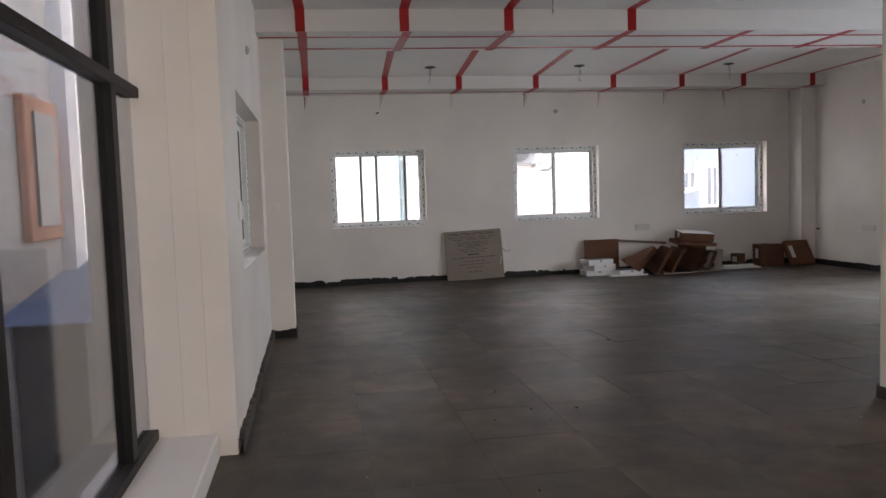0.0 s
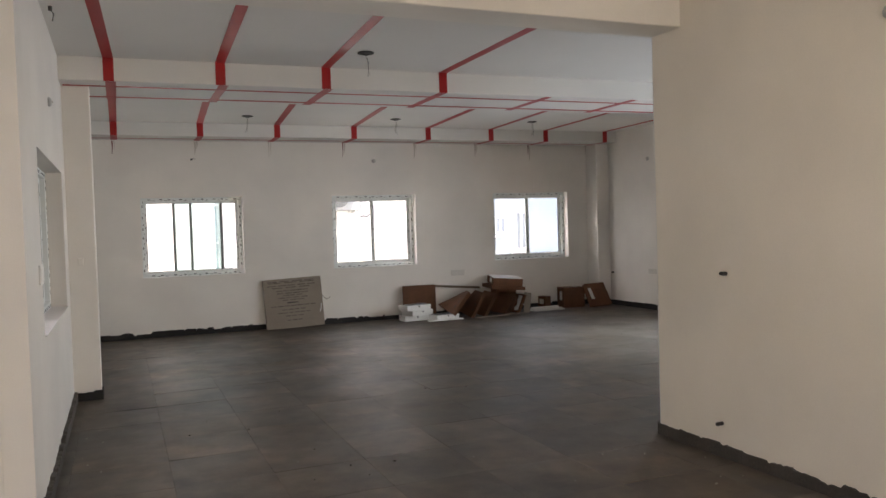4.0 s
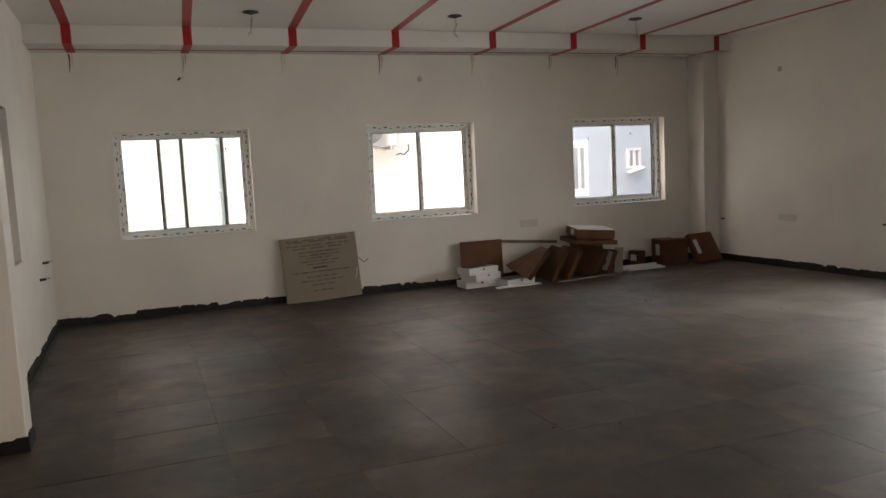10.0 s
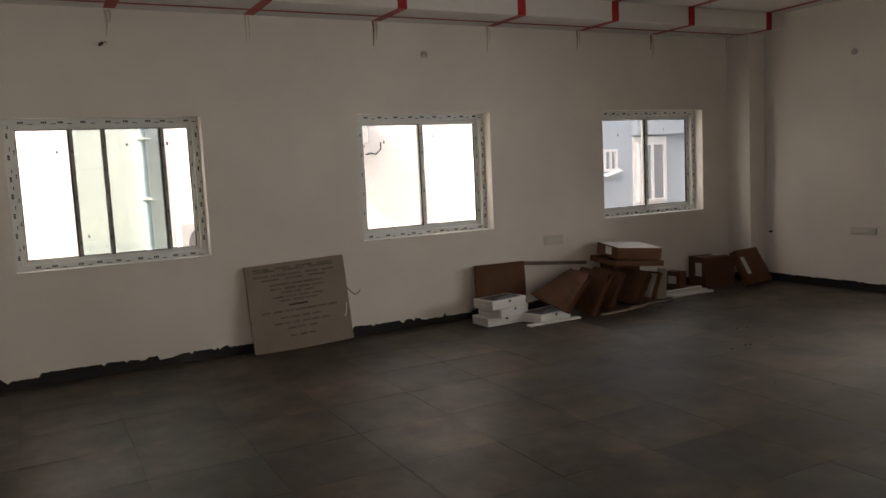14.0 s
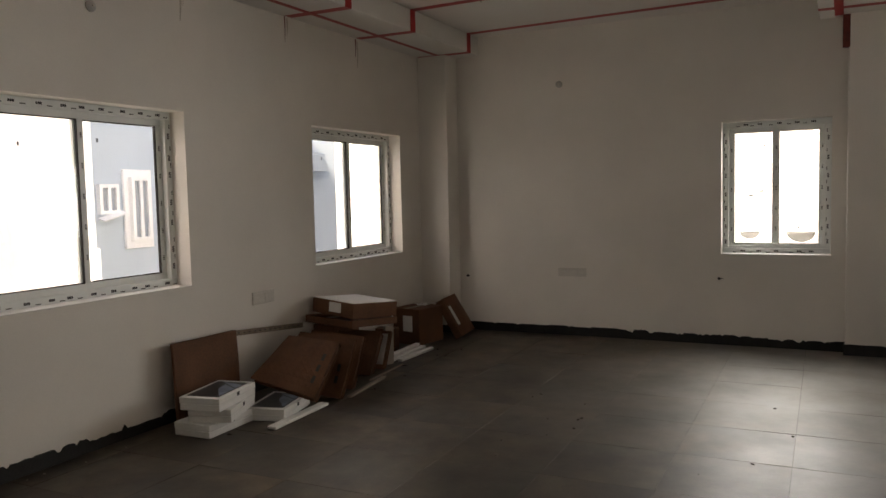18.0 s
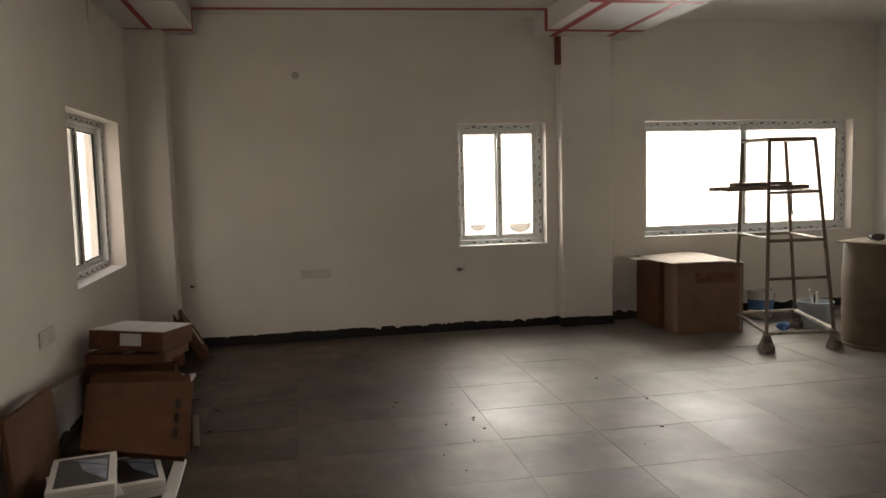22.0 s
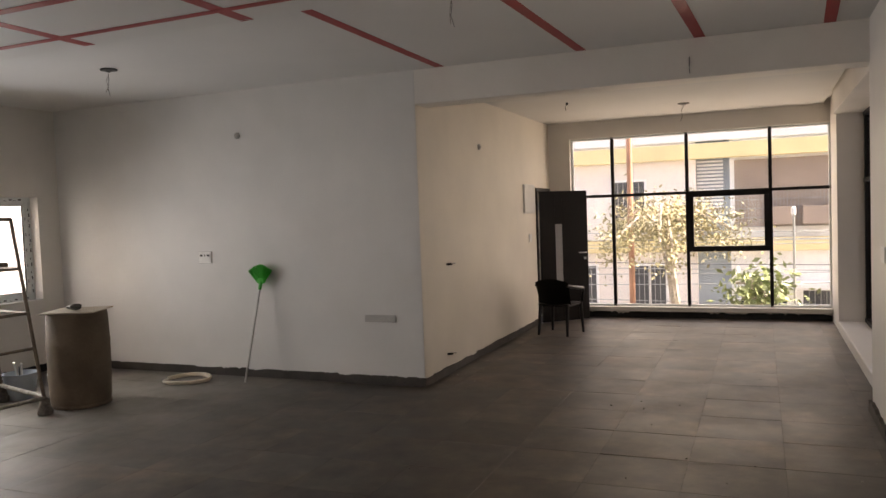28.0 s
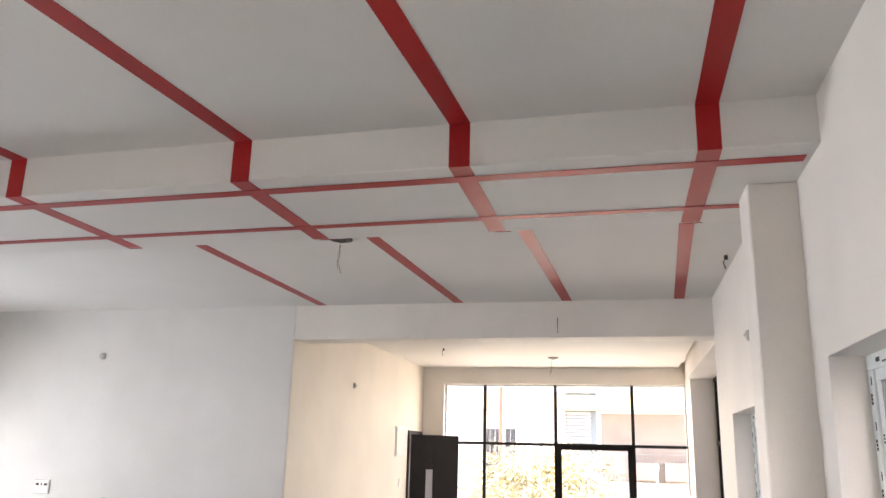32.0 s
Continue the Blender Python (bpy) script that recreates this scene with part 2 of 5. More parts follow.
    link(bump.outputs["Normal"], b.inputs["Normal"])
    return m


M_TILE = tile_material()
M_GROUT = material("grey_grout", (0.042, 0.034, 0.027), 0.8)
M_GLASS = glass("clear_glass")
# grey tint and stronger mirror reflection for the bay panes
M_GLASS_B = glass("grey_reflective_bay_glass", (0.72, 0.72, 0.72), 0.06, 0.13)
M_GLASS_G = glass("pale_green_glass", (0.64, 0.70, 0.69), 0.0, 0.04)
M_GLASS_T = glass("grey_screened_glass", (0.42, 0.40, 0.39), 0.05, 0.05)


# ---------------------------------------------------------------- mesh helpers
def box_into(bm, x0, x1, y0, y1, z0, z1):
    v = [bm.verts.new((x, y, z)) for z in (z0, z1) for x, y in ((x0, y0), (x1, y0), (x1, y1), (x0, y1))]
    for i in ((3, 2, 1, 0), (4, 5, 6, 7), (0, 1, 5, 4), (1, 2, 6, 5), (2, 3, 7, 6), (3, 0, 4, 7)):
        bm.faces.new([v[k] for k in i])
    return v


def rounded(bm, width, segments=1):
    bmesh.ops.bevel(bm, geom=list(bm.edges), offset=width, segments=segments, affect="EDGES", clamp_overlap=True)


def slab(x0, x1, y0, y1, z0, z1, bevel=0.0, segments=1):
    bm = bmesh.new()
    box_into(bm, x0, x1, y0, y1, z0, z1)
    if bevel:
        rounded(bm, bevel, segments)
    return bm


def tube_into(bm, p, q, r, r2=None, sides=10):
    """A round bar from p to q."""
    p, q = Vector(p), Vector(q)
    m = Matrix.Translation((p + q) / 2) @ (q - p).to_track_quat("Z", "Y").to_matrix().to_4x4()
    bmesh.ops.create_cone(bm, cap_ends=True, segments=sides, radius1=r, radius2=r if r2 is None else r2, depth=(q - p).length, matrix=m)
    return bm


def rod(p, q, r, r2=None, sides=10):
    return tube_into(bmesh.new(), p, q, r, r2, sides)


def lathe(profile, sides=32):
    """A turned shape round z from (radius, height) pairs."""
    bm = bmesh.new()
    rings = []
    for r, z in profile:
        rings.append([bm.verts.new((r * math.cos(a), r * math.sin(a), z)) for a in (2 * math.pi * k / sides for k in range(sides))])
    for lo, hi in zip(rings, rings[1:]):
        for k in range(sides):
            bm.faces.new((lo[k], lo[(k + 1) % sides], hi[(k + 1) % sides], hi[k]))
    bm.faces.new(list(reversed(rings[0])))
    bm.faces.new(rings[-1])
    return bm


def sweep(points, r, sides=8, closed=False):
    """A round cable or hose along points."""
    bm = bmesh.new()
    pts = [Vector(p) for p in points]
    rings = []
    for i, p in enumerate(pts):
        a = pts[(i - 1) % len(pts)] if closed or i else p
        b = pts[(i + 1) % len(pts)] if closed or i < len(pts) - 1 else p
        q = (b - a).to_track_quat("Z", "Y")
        rings.append([bm.verts.new(p + q @ Vector((r * math.cos(t), r * math.sin(t), 0))) for t in (2 * math.pi * k / sides for k in range(sides))])
    for lo, hi in zip(rings, rings[1:] + (rings[:1] if closed else [])):
        for k in range(sides):
            bm.faces.new((lo[k], lo[(k + 1) % sides], hi[(k + 1) % sides], hi[k]))
    if not closed:
        bm.faces.new(list(reversed(rings[0])))
        bm.faces.new(rings[-1])
    bmesh.ops.recalc_face_normals(bm, faces=bm.faces)
    return bm


def mesh_of(name, bm, mat, smooth=False):
    me = bpy.data.meshes.new(name)
    bm.to_mesh(me)
    bm.free()
    for m in mat if isinstance(mat, (list, tuple)) else (mat,):
        me.materials.append(m)
    if smooth:
        for p in me.polygons:
            p.use_smooth = True
        me.set_sharp_from_angle(angle=radians(40))
    return me


def thing(name, label, category, m=None, group="", kind=""):
    """An Empty at the thing's base that parents its parts."""
    ob = new(name)
    ob.empty_display_size = 0.1
    if m is not None:
        ob.matrix_world = m
    return tagged(ob, label, category, group, kind)


def part(name, bm, mat, parent, label="", smooth=False):
    ob = new(name, mesh_of(name, bm, mat, smooth))
    ob.parent = parent
    return tagged(ob, label)


def solid(name, bm, mat, label, category, group="", kind="", m=None, smooth=False):
    ob = new(name, mesh_of(name, bm, mat, smooth))
    if m is not None:
        ob.matrix_world = m
    return tagged(ob, label, category, group, kind)


def structure(name, bm, mat, label, category="wall", smooth=False):
    return solid(name, bm, mat, label, category, kind="structure", smooth=smooth)


def wall_bm(axis, inner, outer, u0, u1, z0, z1, holes=()):
    """A wall with real openings. axis 'x': the wall stands at x between inner and outer and runs along y."""
    us = sorted({u0, u1, *(h[k] for h in holes for k in (0, 1))})
    zs = sorted({z0, z1, *(h[k] for h in holes for k in (2, 3))})
    bm, at = bmesh.new(), {}

    def vert(d, u, z):
        p = (d, u, z) if axis == "x" else (u, d, z)
        if p not in at:
            at[p] = bm.verts.new(p)
        return at[p]

    def full(i, k):
        if not (0 <= i < len(us) - 1 and 0 <= k < len(zs) - 1):
            return False
        u, z = (us[i] + us[i + 1]) / 2, (zs[k] + zs[k + 1]) / 2
        return not any(h[0] < u < h[1] and h[2] < z < h[3] for h in holes)

    for i in range(len(us) - 1):
        for k in range(len(zs) - 1):
            if not full(i, k):
                continue
            a, b, c, d = us[i], us[i + 1], zs[k], zs[k + 1]
            for w in (inner, outer):
                bm.faces.new([vert(w, *p) for p in ((a, c), (b, c), (b, d), (a, d))])
            for (di, dk), (p, q) in {(-1, 0): ((a, c), (a, d)), (1, 0): ((b, c), (b, d)), (0, -1): ((a, c), (b, c)), (0, 1): ((a, d), (b, d))}.items():
                if not full(i + di, k + dk):
                    bm.faces.new([vert(inner, *p), vert(inner, *q), vert(outer, *q), vert(outer, *p)])
    bmesh.ops.recalc_face_normals(bm, faces=bm.faces)
    return bm


# ---------------------------------------------------------------- walls, beams, ceiling
WIN = {  # name: (axis, wall face, sign outwards, from, to, sill, head)
    "window_1": ("y", YN, 1, 0.556, 2.060, 0.906, 2.122),
    "window_2": ("y", YN, 1, 3.507, 4.978, 0.906, 2.122),
    "window_3": ("y", YN, 1, 6.468, 8.022, 0.906, 2.126),
    "window_4": ("x", XE, 1, 8.922, 9.861, 0.873, 2.127),
    "window_5": ("x", XE2, 1, 5.242, 7.778, 0.881, 2.133),
    "window_9": ("x", XWN, -1, 9.03, 10.7, 0.95, 2.20),
    "window_6": ("x", XW, -1, 5.86, 8.10, 0.945, 2.135),
}


def hole(n):
    return WIN[n][3:]


structure("wall_north", wall_bm("y", YN, YN + T, XW - T, XE2 + T, -0.2, CEIL + 0.3, [hole("window_1"), hole("window_2"), hole("window_3")]), M_WALL, "cream painted plaster wall with three window openings")
structure("wall_east", wall_bm("x", XE, XE + T, 8.5, YN, -0.2, CEIL + 0.3, [hole("window_4")]), M_WALL, "cream painted plaster wall with one narrow window opening")
structure("wall_east_south", wall_bm("x", XE2, XE2 + T, YP - 0.6, 8.5, -0.2, CEIL + 0.3, [hole("window_5")]), M_WALL, "cream painted plaster wall with one wide window opening")
structure("pilaster_east", slab(8.575, XE2 + 0.02, 8.25, 8.80, -0.05, MBZ + 0.002, 0.006), M_WALL, "cream painted column standing out of the wall", "column")
structure("pilaster_north_east", slab(8.45, XE + 0.01, 12.62, YN + 0.01, -0.05, NBZ + 0.002, 0.006), M_WALL, "cream painted corner column", "column")
structure("wall_west", wall_bm("x", XW, XW - T, 4.95, 8.7, -0.2, CEIL + 0.3, [hole("window_6")]), M_WALL, "cream painted plaster wall with a wide recessed window")
structure("wall_west_north", wall_bm("x", XWN, XW - T, 8.7, YN, -0.2, CEIL + 0.3, [hole("window_9")]), M_WALL, "cream painted plaster wall")
structure("pilaster_west", slab(XW - 0.01, 0.035, 8.545, 8.79, -0.05, MBZ + 0.002, 0.006), M_WALL, "cream painted column standing out of the wall", "column")
SKEW = 0.012                                     # the partition runs slightly askew
bm = wall_bm("y", YP, YP - 0.2, XP + 0.004, XE2 + T, -0.2, CEIL + 0.3)
for v in bm.verts:
    v.co.y -= SKEW * (v.co.x - XP)
structure("wall_partition_north", bm, M_WALL_W, "off-white painted partition wall")
structure("wall_partition_west", wall_bm("x", XP, XP + 0.2, YF - 0.3, YP - 0.012, -0.2, CEIL + 0.3, [(-0.19, 0.62, -0.2, 2.09)]), M_WALL_C, "warm cream painted partition wall with the entrance doorway")
structure("wall_front", wall_bm("y", YF, YF - 0.3, XW - 0.75, XP, -0.2, CEIL + 0.3, [(-0.318, 3.468, 0.17, 2.86)]), M_WALL, "cream painted front wall with a full-width glazed opening")
structure("wall_bay_south", slab(XW - 0.75, -0.31, YF, 0.66, -0.2, CEIL + 0.3), M_WALL, "cream painted return beside the bay")
structure("wall_bay_north", slab(XW - 0.6, XW - T - 0.001, 4.95, 5.25, -0.2, CEIL + 0.3), M_WALL, "cream painted jamb of the glazed bay")
structure("bay_trim", slab(-0.45, -0.35, 4.943, 4.95, 0.126, 2.87), M_WALL, "narrow plastered strip on the jamb of the bay", "trim")
structure("bay_ledge", slab(-0.82, -0.305, 0.66, 4.95, -0.2, 0.126, 0.01), M_CEIL, "white painted ledge under the side glazing", "ledge")
structure("bay_head", slab(-0.82, -0.27, 0.66, 4.95, 2.87, CEIL + 0.3), M_WALL, "cream painted lintel over the side glazing", "beam")
structure("ceiling", slab(XW - 0.9, XE2 + 0.4, YF - 0.3, YN + T, CEIL_S, CEIL_S + 0.25), M_CEIL, "white painted flat ceiling", "ceiling")
structure("ceiling_north", slab(XW - 0.02, XE2 + 0.02, MB1 - 0.30, NB + 0.02, CEIL, CEIL_S + 0.004), M_CEIL, "white painted flat ceiling of the north bay", "ceiling")
structure("ceiling_front", slab(XW - 0.02, XP + 0.02, YF - 0.02, SB0 + 0.02, CEIL_F, CEIL_S + 0.004), M_CEIL, "white painted flat ceiling of the front room", "ceiling")
bm = slab(XW - 0.02, XE2 + 0.02, MB0, MB1, MBZ, CEIL + 0.02, 0.006)
for v in bm.verts:
    v.co.y -= MBS * v.co.x
structure("beam_middle", bm, M_CEIL, "wide white painted ceiling beam with red bands", "beam")
structure("beam_north", slab(XW - 0.02, XE + 0.02, NB, YN + 0.02, NBZ, CEIL + 0.02, 0.006), M_CEIL, "white painted ceiling beam along the wall", "beam")
structure("beam_south", slab(XW - 0.02, XP + 0.02, SB0, YP - 0.004, SBZ, CEIL + 0.02, 0.006), M_WALL, "cream painted ceiling beam", "beam")
structure("stair_hall", slab(XP + 1.4, XP + 1.6, YF - 0.3, YP - 0.21, -0.2, CEIL + 0.3), M_WALL, "plain wall of the stair hall beyond the doorway")
structure("floor_slab", slab(XW - 0.9, XE2 + 0.4, YF - 0.3, YN + T, -0.35, -0.0034), M_GROUT, "grey mortar bed and joints under the floor tiles", "floor")


# ---------------------------------------------------------------- sliding windows
def sliding_window(name, label, panes, mesh_bar=False):
    axis, face, sign, a, b, z0, z1 = WIN[name]
    root = thing(name, label, "window", kind="structure")
    w, d0, d1 = 0.055, 0.13, 0.21       # profile width, front and back of the frame behind the wall face

    def bx(u0, u1, v0, v1, e0, e1):
        bm = bmesh.new()
        p, q = sorted((face + sign * e0, face + sign * e1))
        if axis == "y":
            box_into(bm, u0, u1, p, q, v0, v1)
        else:
            box_into(bm, p, q, u0, u1, v0, v1)
        return bm

    for nm, r in (("frame_bottom", (a, b, z0, z0 + w)), ("frame_top", (a, b, z1 - w, z1)), ("frame_side", (a, a + w, z0 + w, z1 - w)), ("frame_side", (b - w, b, z0 + w, z1 - w))):
        bm = bx(*r, d0, d1)
        rounded(bm, 0.004)
        part(nm, bm, M_UPVC, root)
    n = len(panes)
    for k, (p0, p1) in enumerate(panes):
        s = 0.028 if name == "window_1" else 0.042
        e = d0 + 0.012 + 0.03 * (k % 2)
        u0, u1 = a + w + (b - a - 2 * w) * p0, a + w + (b - a - 2 * w) * p1
        sash = part("sash", bx(u0, u1, z0 + w, z0 + w + s, e, e + 0.028), M_UPVC, root)
        part("sash_rail", bx(u0, u1, z1 - w - s, z1 - w, e, e + 0.028), M_UPVC, sash)
        for c0, c1 in ((u0, u0 + s), (u1 - s, u1)):
            bm = bx(c0, c1, z0 + w + s, z1 - w - s, e, e + 0.028)
            rounded(bm, 0.003)
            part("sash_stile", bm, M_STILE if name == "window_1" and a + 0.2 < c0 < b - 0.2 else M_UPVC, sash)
        for r in ((u0 + s, u1 - s, z0 + w + s, z0 + w + s + 0.007), (u0 + s, u1 - s, z1 - w - s - 0.007, z1 - w - s), (u0 + s, u0 + s + 0.007, z0 + w + s + 0.007, z1 - w - s - 0.007), (u1 - s - 0.007, u1 - s, z0 + w + s + 0.007, z1 - w - s - 0.007)):
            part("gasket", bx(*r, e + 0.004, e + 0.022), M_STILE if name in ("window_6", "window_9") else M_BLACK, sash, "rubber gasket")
        pane = part("pane", bx(u0 + s, u1 - s, z0 + w + s, z1 - w - s, e + 0.012, e + 0.016), M_GLASS_T if name in ("window_6", "window_9") and k else M_GLASS_G if name == "window_1" and k in (1, 2) else M_GLASS, sash)
        pane.visible_shadow = False
        mark = random.Random(name + str(k))
        mu, mz = u0 + s + (u1 - u0 - 2 * s) * mark.uniform(0.15, 0.85), z0 + (z1 - z0) * mark.choice((0.2, 0.25, 0.78, 0.82))
        part("glass_mark", bx(mu - 0.007, mu + 0.007, mz - 0.013, mz + 0.013, e + 0.0105, e + 0.0118), M_PRINT, sash, "small dark sticker mark")
        bm = bmesh.new()
        zz = z0 + w + s + 0.06 + mark.uniform(0, 0.1)
        while zz < z1 - w - s - 0.06:
            for c in (u0 + s / 2, u1 - s / 2):
                for j in range(3):
                    p, q = sorted((face + sign * (e - 0.0015), face + sign * (e + 0.001)))
                    r = (c - 0.006, c + 0.006, zz + j * 0.012, zz + j * 0.012 + 0.008)
                    box_into(bm, *((r[0], r[1], p, q) if axis == "y" else (p, q, r[0], r[1])), r[2], r[3])
            zz += 0.19
        part("sash_print", bm, M_PRINT, sash, "black print on protective tape")
    # black print on the protective tape round the frame
    bm = bmesh.new()
    rnd = random.Random(name)

    def dash(u, z, lu, lz):
        p, q = sorted((face + sign * (d0 - 0.002), face + sign * (d0 + 0.002)))
        if axis == "y":
            box_into(bm, u - lu / 2, u + lu / 2, p, q, z - lz / 2, z + lz / 2)
        else:
            box_into(bm, p, q, u - lu / 2, u + lu / 2, z - lz / 2, z + lz / 2)

    u = a + 0.12
    while u < b - 0.1:
        for zz in (z0 + w / 2, z1 - w / 2):
            c = u + rnd.uniform(-0.03, 0.03)
            for k in range(3):
                dash(c + k * 0.014, zz, 0.011, 0.016)
            dash(c + 0.085, zz - 0.012, 0.035, 0.006)
        u += 0.155
    z = z0 + 0.12
    while z < z1 - 0.1:
        for uu in (a + w / 2, b - w / 2):
            c = z + rnd.uniform(-0.03, 0.03)
            for k in range(3):
                dash(uu, c + k * 0.014, 0.016, 0.011)
            dash(uu + 0.012, c + 0.08, 0.006, 0.03)
        z += 0.155
    part("tape_print", bm, M_PRINT, root, "black print on protective tape")
    bm = bx(a + 0.002, b - 0.002, z0 - 0.002, z0 + 0.006, -0.012, d0)
    part("window_sill", bm, M_CEIL, root)
    return root


M_FILM_G = glass("grey_translucent_shape", (0.34, 0.34, 0.335), 0.3, 0.05)
# grey gaskets, and window_1's inner stiles with backlit shade put into the colour
M_STILE = material("grey_gasket_backlit_stile", (0.30, 0.31, 0.30), 0.4, stain=(5, 0.1))
TWO = ((0, 0.52), (0.48, 1))
sliding_window("window_1", "white plastic sliding window with printed protective tape", ((0, 0.32), (0.29, 0.50), (0.47, 0.83), (0.80, 1)))
sliding_window("window_2", "white plastic sliding window with printed protective tape", TWO)
sliding_window("window_3", "white plastic sliding window with printed protective tape", TWO)
narrow = sliding_window("window_4", "narrow white plastic sliding window with printed tape", TWO)
# half-round shapes added on the panes for bowl-like forms outside the window
for y, r, e in ((9.62, 0.09, 0.168), (9.17, 0.125, 0.138)):
    bm = bmesh.new()
    rim = [bm.verts.new((XE + e, y + r * math.cos(math.pi * k / 14), 1.085 - 0.8 * r * math.sin(math.pi * k / 14))) for k in range(15)]
    bm.faces.new(rim)
    bmesh.ops.solidify(bm, geom=list(bm.faces), thickness=0.002)
    part("half_round_shape", bm, M_FILM_G, narrow, "half-round grey shape on the pane for a form outside")
sliding_window("window_5", "wide white plastic sliding window with printed tape", TWO)
sliding_window("window_9", "white plastic sliding window in a deep recess", TWO)
sliding_window("window_6", "white plastic sliding window with one grey screened pane", TWO)

# ---------------------------------------------------------------- black front glazing and side glazing
front = thing("window_7", "black aluminium framed glazing across the whole front", "window", kind="structure")
GY0, GY1 = YF - 0.16, YF - 0.10


def front_bar(name, x0, x1, z0, z1, parent=front, y0=GY0, y1=GY1, mat=M_BLACK):
    return part(name, slab(x0, x1, y0, y1, z0, z1, 0.003), mat, parent)


for x in (2.81, 1.675, 0.49):
    front_bar("mullion", x - 0.025, x + 0.025, 0.17, 2.86)
for x0, x1 in ((-0.318, 0.465), (0.515, 1.65), (1.70, 2.785), (2.835, 3.468)):
    front_bar("transom", x0, x1, 1.91, 1.955)
for x0, x1 in ((-0.318, -0.288), (3.438, 3.468)):
    front_bar("frame_side", x0, x1, 0.2, 2.83, mat=M_UPVC)
front_bar("frame_top", -0.318, 3.468, 2.83, 2.86, mat=M_UPVC)
front_bar("frame_bottom", -0.318, 3.468, 0.17, 0.2, mat=M_UPVC)
sash = front_bar("sash", 0.515, 1.65, 1.02, 1.10, y0=GY0 - 0.02, y1=GY1 + 0.02)
front_bar("sash_rail", 0.515, 1.65, 1.86, 1.935, sash, GY0 - 0.02, GY1 + 0.02)
front_bar("sash_stile", 0.515, 0.58, 1.10, 1.86, sash, GY0 - 0.02, GY1 + 0.02)
front_bar("sash_stile", 1.585, 1.65, 1.10, 1.86, sash, GY0 - 0.02, GY1 + 0.02)
for x0, x1 in ((-0.288, 0.465), (0.515, 1.65), (1.70, 2.785), (2.835, 3.438)):
    for z0, z1 in ((0.2, 1.91), (1.955, 2.83)):
        pane = part("pane", slab(x0, x1, YF - 0.133, YF - 0.127, z0, z1), M_GLASS, front)
        pane.visible_shadow = False
structure("front_sill", slab(-0.31, 3.468, YF, YF + 0.05, 0.10, 0.172, 0.006), M_CEIL, "white painted sill under the front glazing", "sill")

side = thing("window_8", "black aluminium framed side glazing of the bay", "window", kind="structure")
for y in (0.70, 1.45, 2.95, 4.45):
    part("mullion", slab(-0.71, -0.63, y - 0.05, y + 0.05, 0.126, 2.87, 0.004), M_BLACK, side)
for z in (0.15, 1.99, 2.85):
    part("transom", slab(-0.70, -0.62, 0.66, 4.95, z - 0.028, z + 0.028, 0.004), M_BLACK, side)
for y0, y1 in ((0.75, 1.40), (1.50, 2.90), (3.0, 4.40), (4.50, 4.95)):
    for z0, z1 in ((0.178, 1.962), (2.018, 2.822)):
        pane = part("pane", slab(-0.672, -0.666, y0, y1, z0, z1), M_GLASS_B, side)
        pane.visible_shadow = False

# ---------------------------------------------------------------- red bands on the ceiling and the beams
RW = 0.046
bands = []


def band(x0, x1, y0, y1, z0, z1, askew=0.0):
    bm = slab(x0, x1, y0, y1, z0, z1)
    for v in bm.verts:
        v.co.y -= askew * v.co.x
    bands.append(bm)


XN = [0.23, 1.405, 2.535, 3.75, 5.015, 6.17, 7.24, 8.475]   # bands at the north beam
XM = [0.23, 1.24, 2.27, 3.51, 4.81, 5.96, 7.035, 8.29]       # the same bands at the middle beam
XS = [0.08, 1.09, 2.125, 3.53]                             # bands at the south beam
XSM = [0.215, 1.21, 2.245, 3.515]                          # the same bands at the middle beam
E = 0.0018
for x, xm in zip(XN, XM):
    band(x - RW, x + RW, NB - E, NB, NBZ - E, CEIL)                             # down the north beam
    band(x - RW, x + RW, NB, YN - 0.02, NBZ - E, NBZ)                           # under the north beam
    band(xm - RW, xm + RW, MB1, MB1 + E, MBZ - E, CEIL, MBS)                    # down the middle beam, north side
    band(xm - RW, xm + RW, MB0 + 0.02, MB1, MBZ - E, MBZ, MBS)                  # under the middle beam
for x in XSM:
    band(x - RW, x + RW, MB0 - E, MB0, MBZ - E, CEIL_S, MBS)      # down the middle beam, south side
band(XW + 0.02, 8.60, 12.69, 12.74, NBZ - 2 * E, NBZ - E)
band(XW + 0.06, 8.60, 9.05, 9.12, MBZ - 2 * E, MBZ - E, MBS)
band(XW + 0.02, 8.60, 8.45, 8.51, MBZ - 2 * E, MBZ - E, MBS)
BAND = "glossy red painted band on the ceiling and beams"
for b in bands:
    solid("red_band", b, M_RED, BAND, "painted band", group="red bands on the ceiling", kind="structure")


def slant_band(x0, y0, x1, y1, z):
    """A band under the ceiling from (x0, y0) to (x1, y1)."""
    bm = slab(x0 - RW, x0 + RW, y0, y1, z - E, z)
    for v in bm.verts:
        v.co.x += (x1 - x0) * (v.co.y - y0) / (y1 - y0)
    solid("red_band", bm, M_RED, BAND, "painted band", group="red bands on the ceiling", kind="structure")


for x, xm in zip(XS, XSM):
    slant_band(x, YP + 0.002, xm, MB0 - MBS * x - 0.004, CEIL_S)
for x, xm in zip(XN, XM):
    slant_band(xm, MB1 - MBS * xm + 0.004, x, NB - E, CEIL)


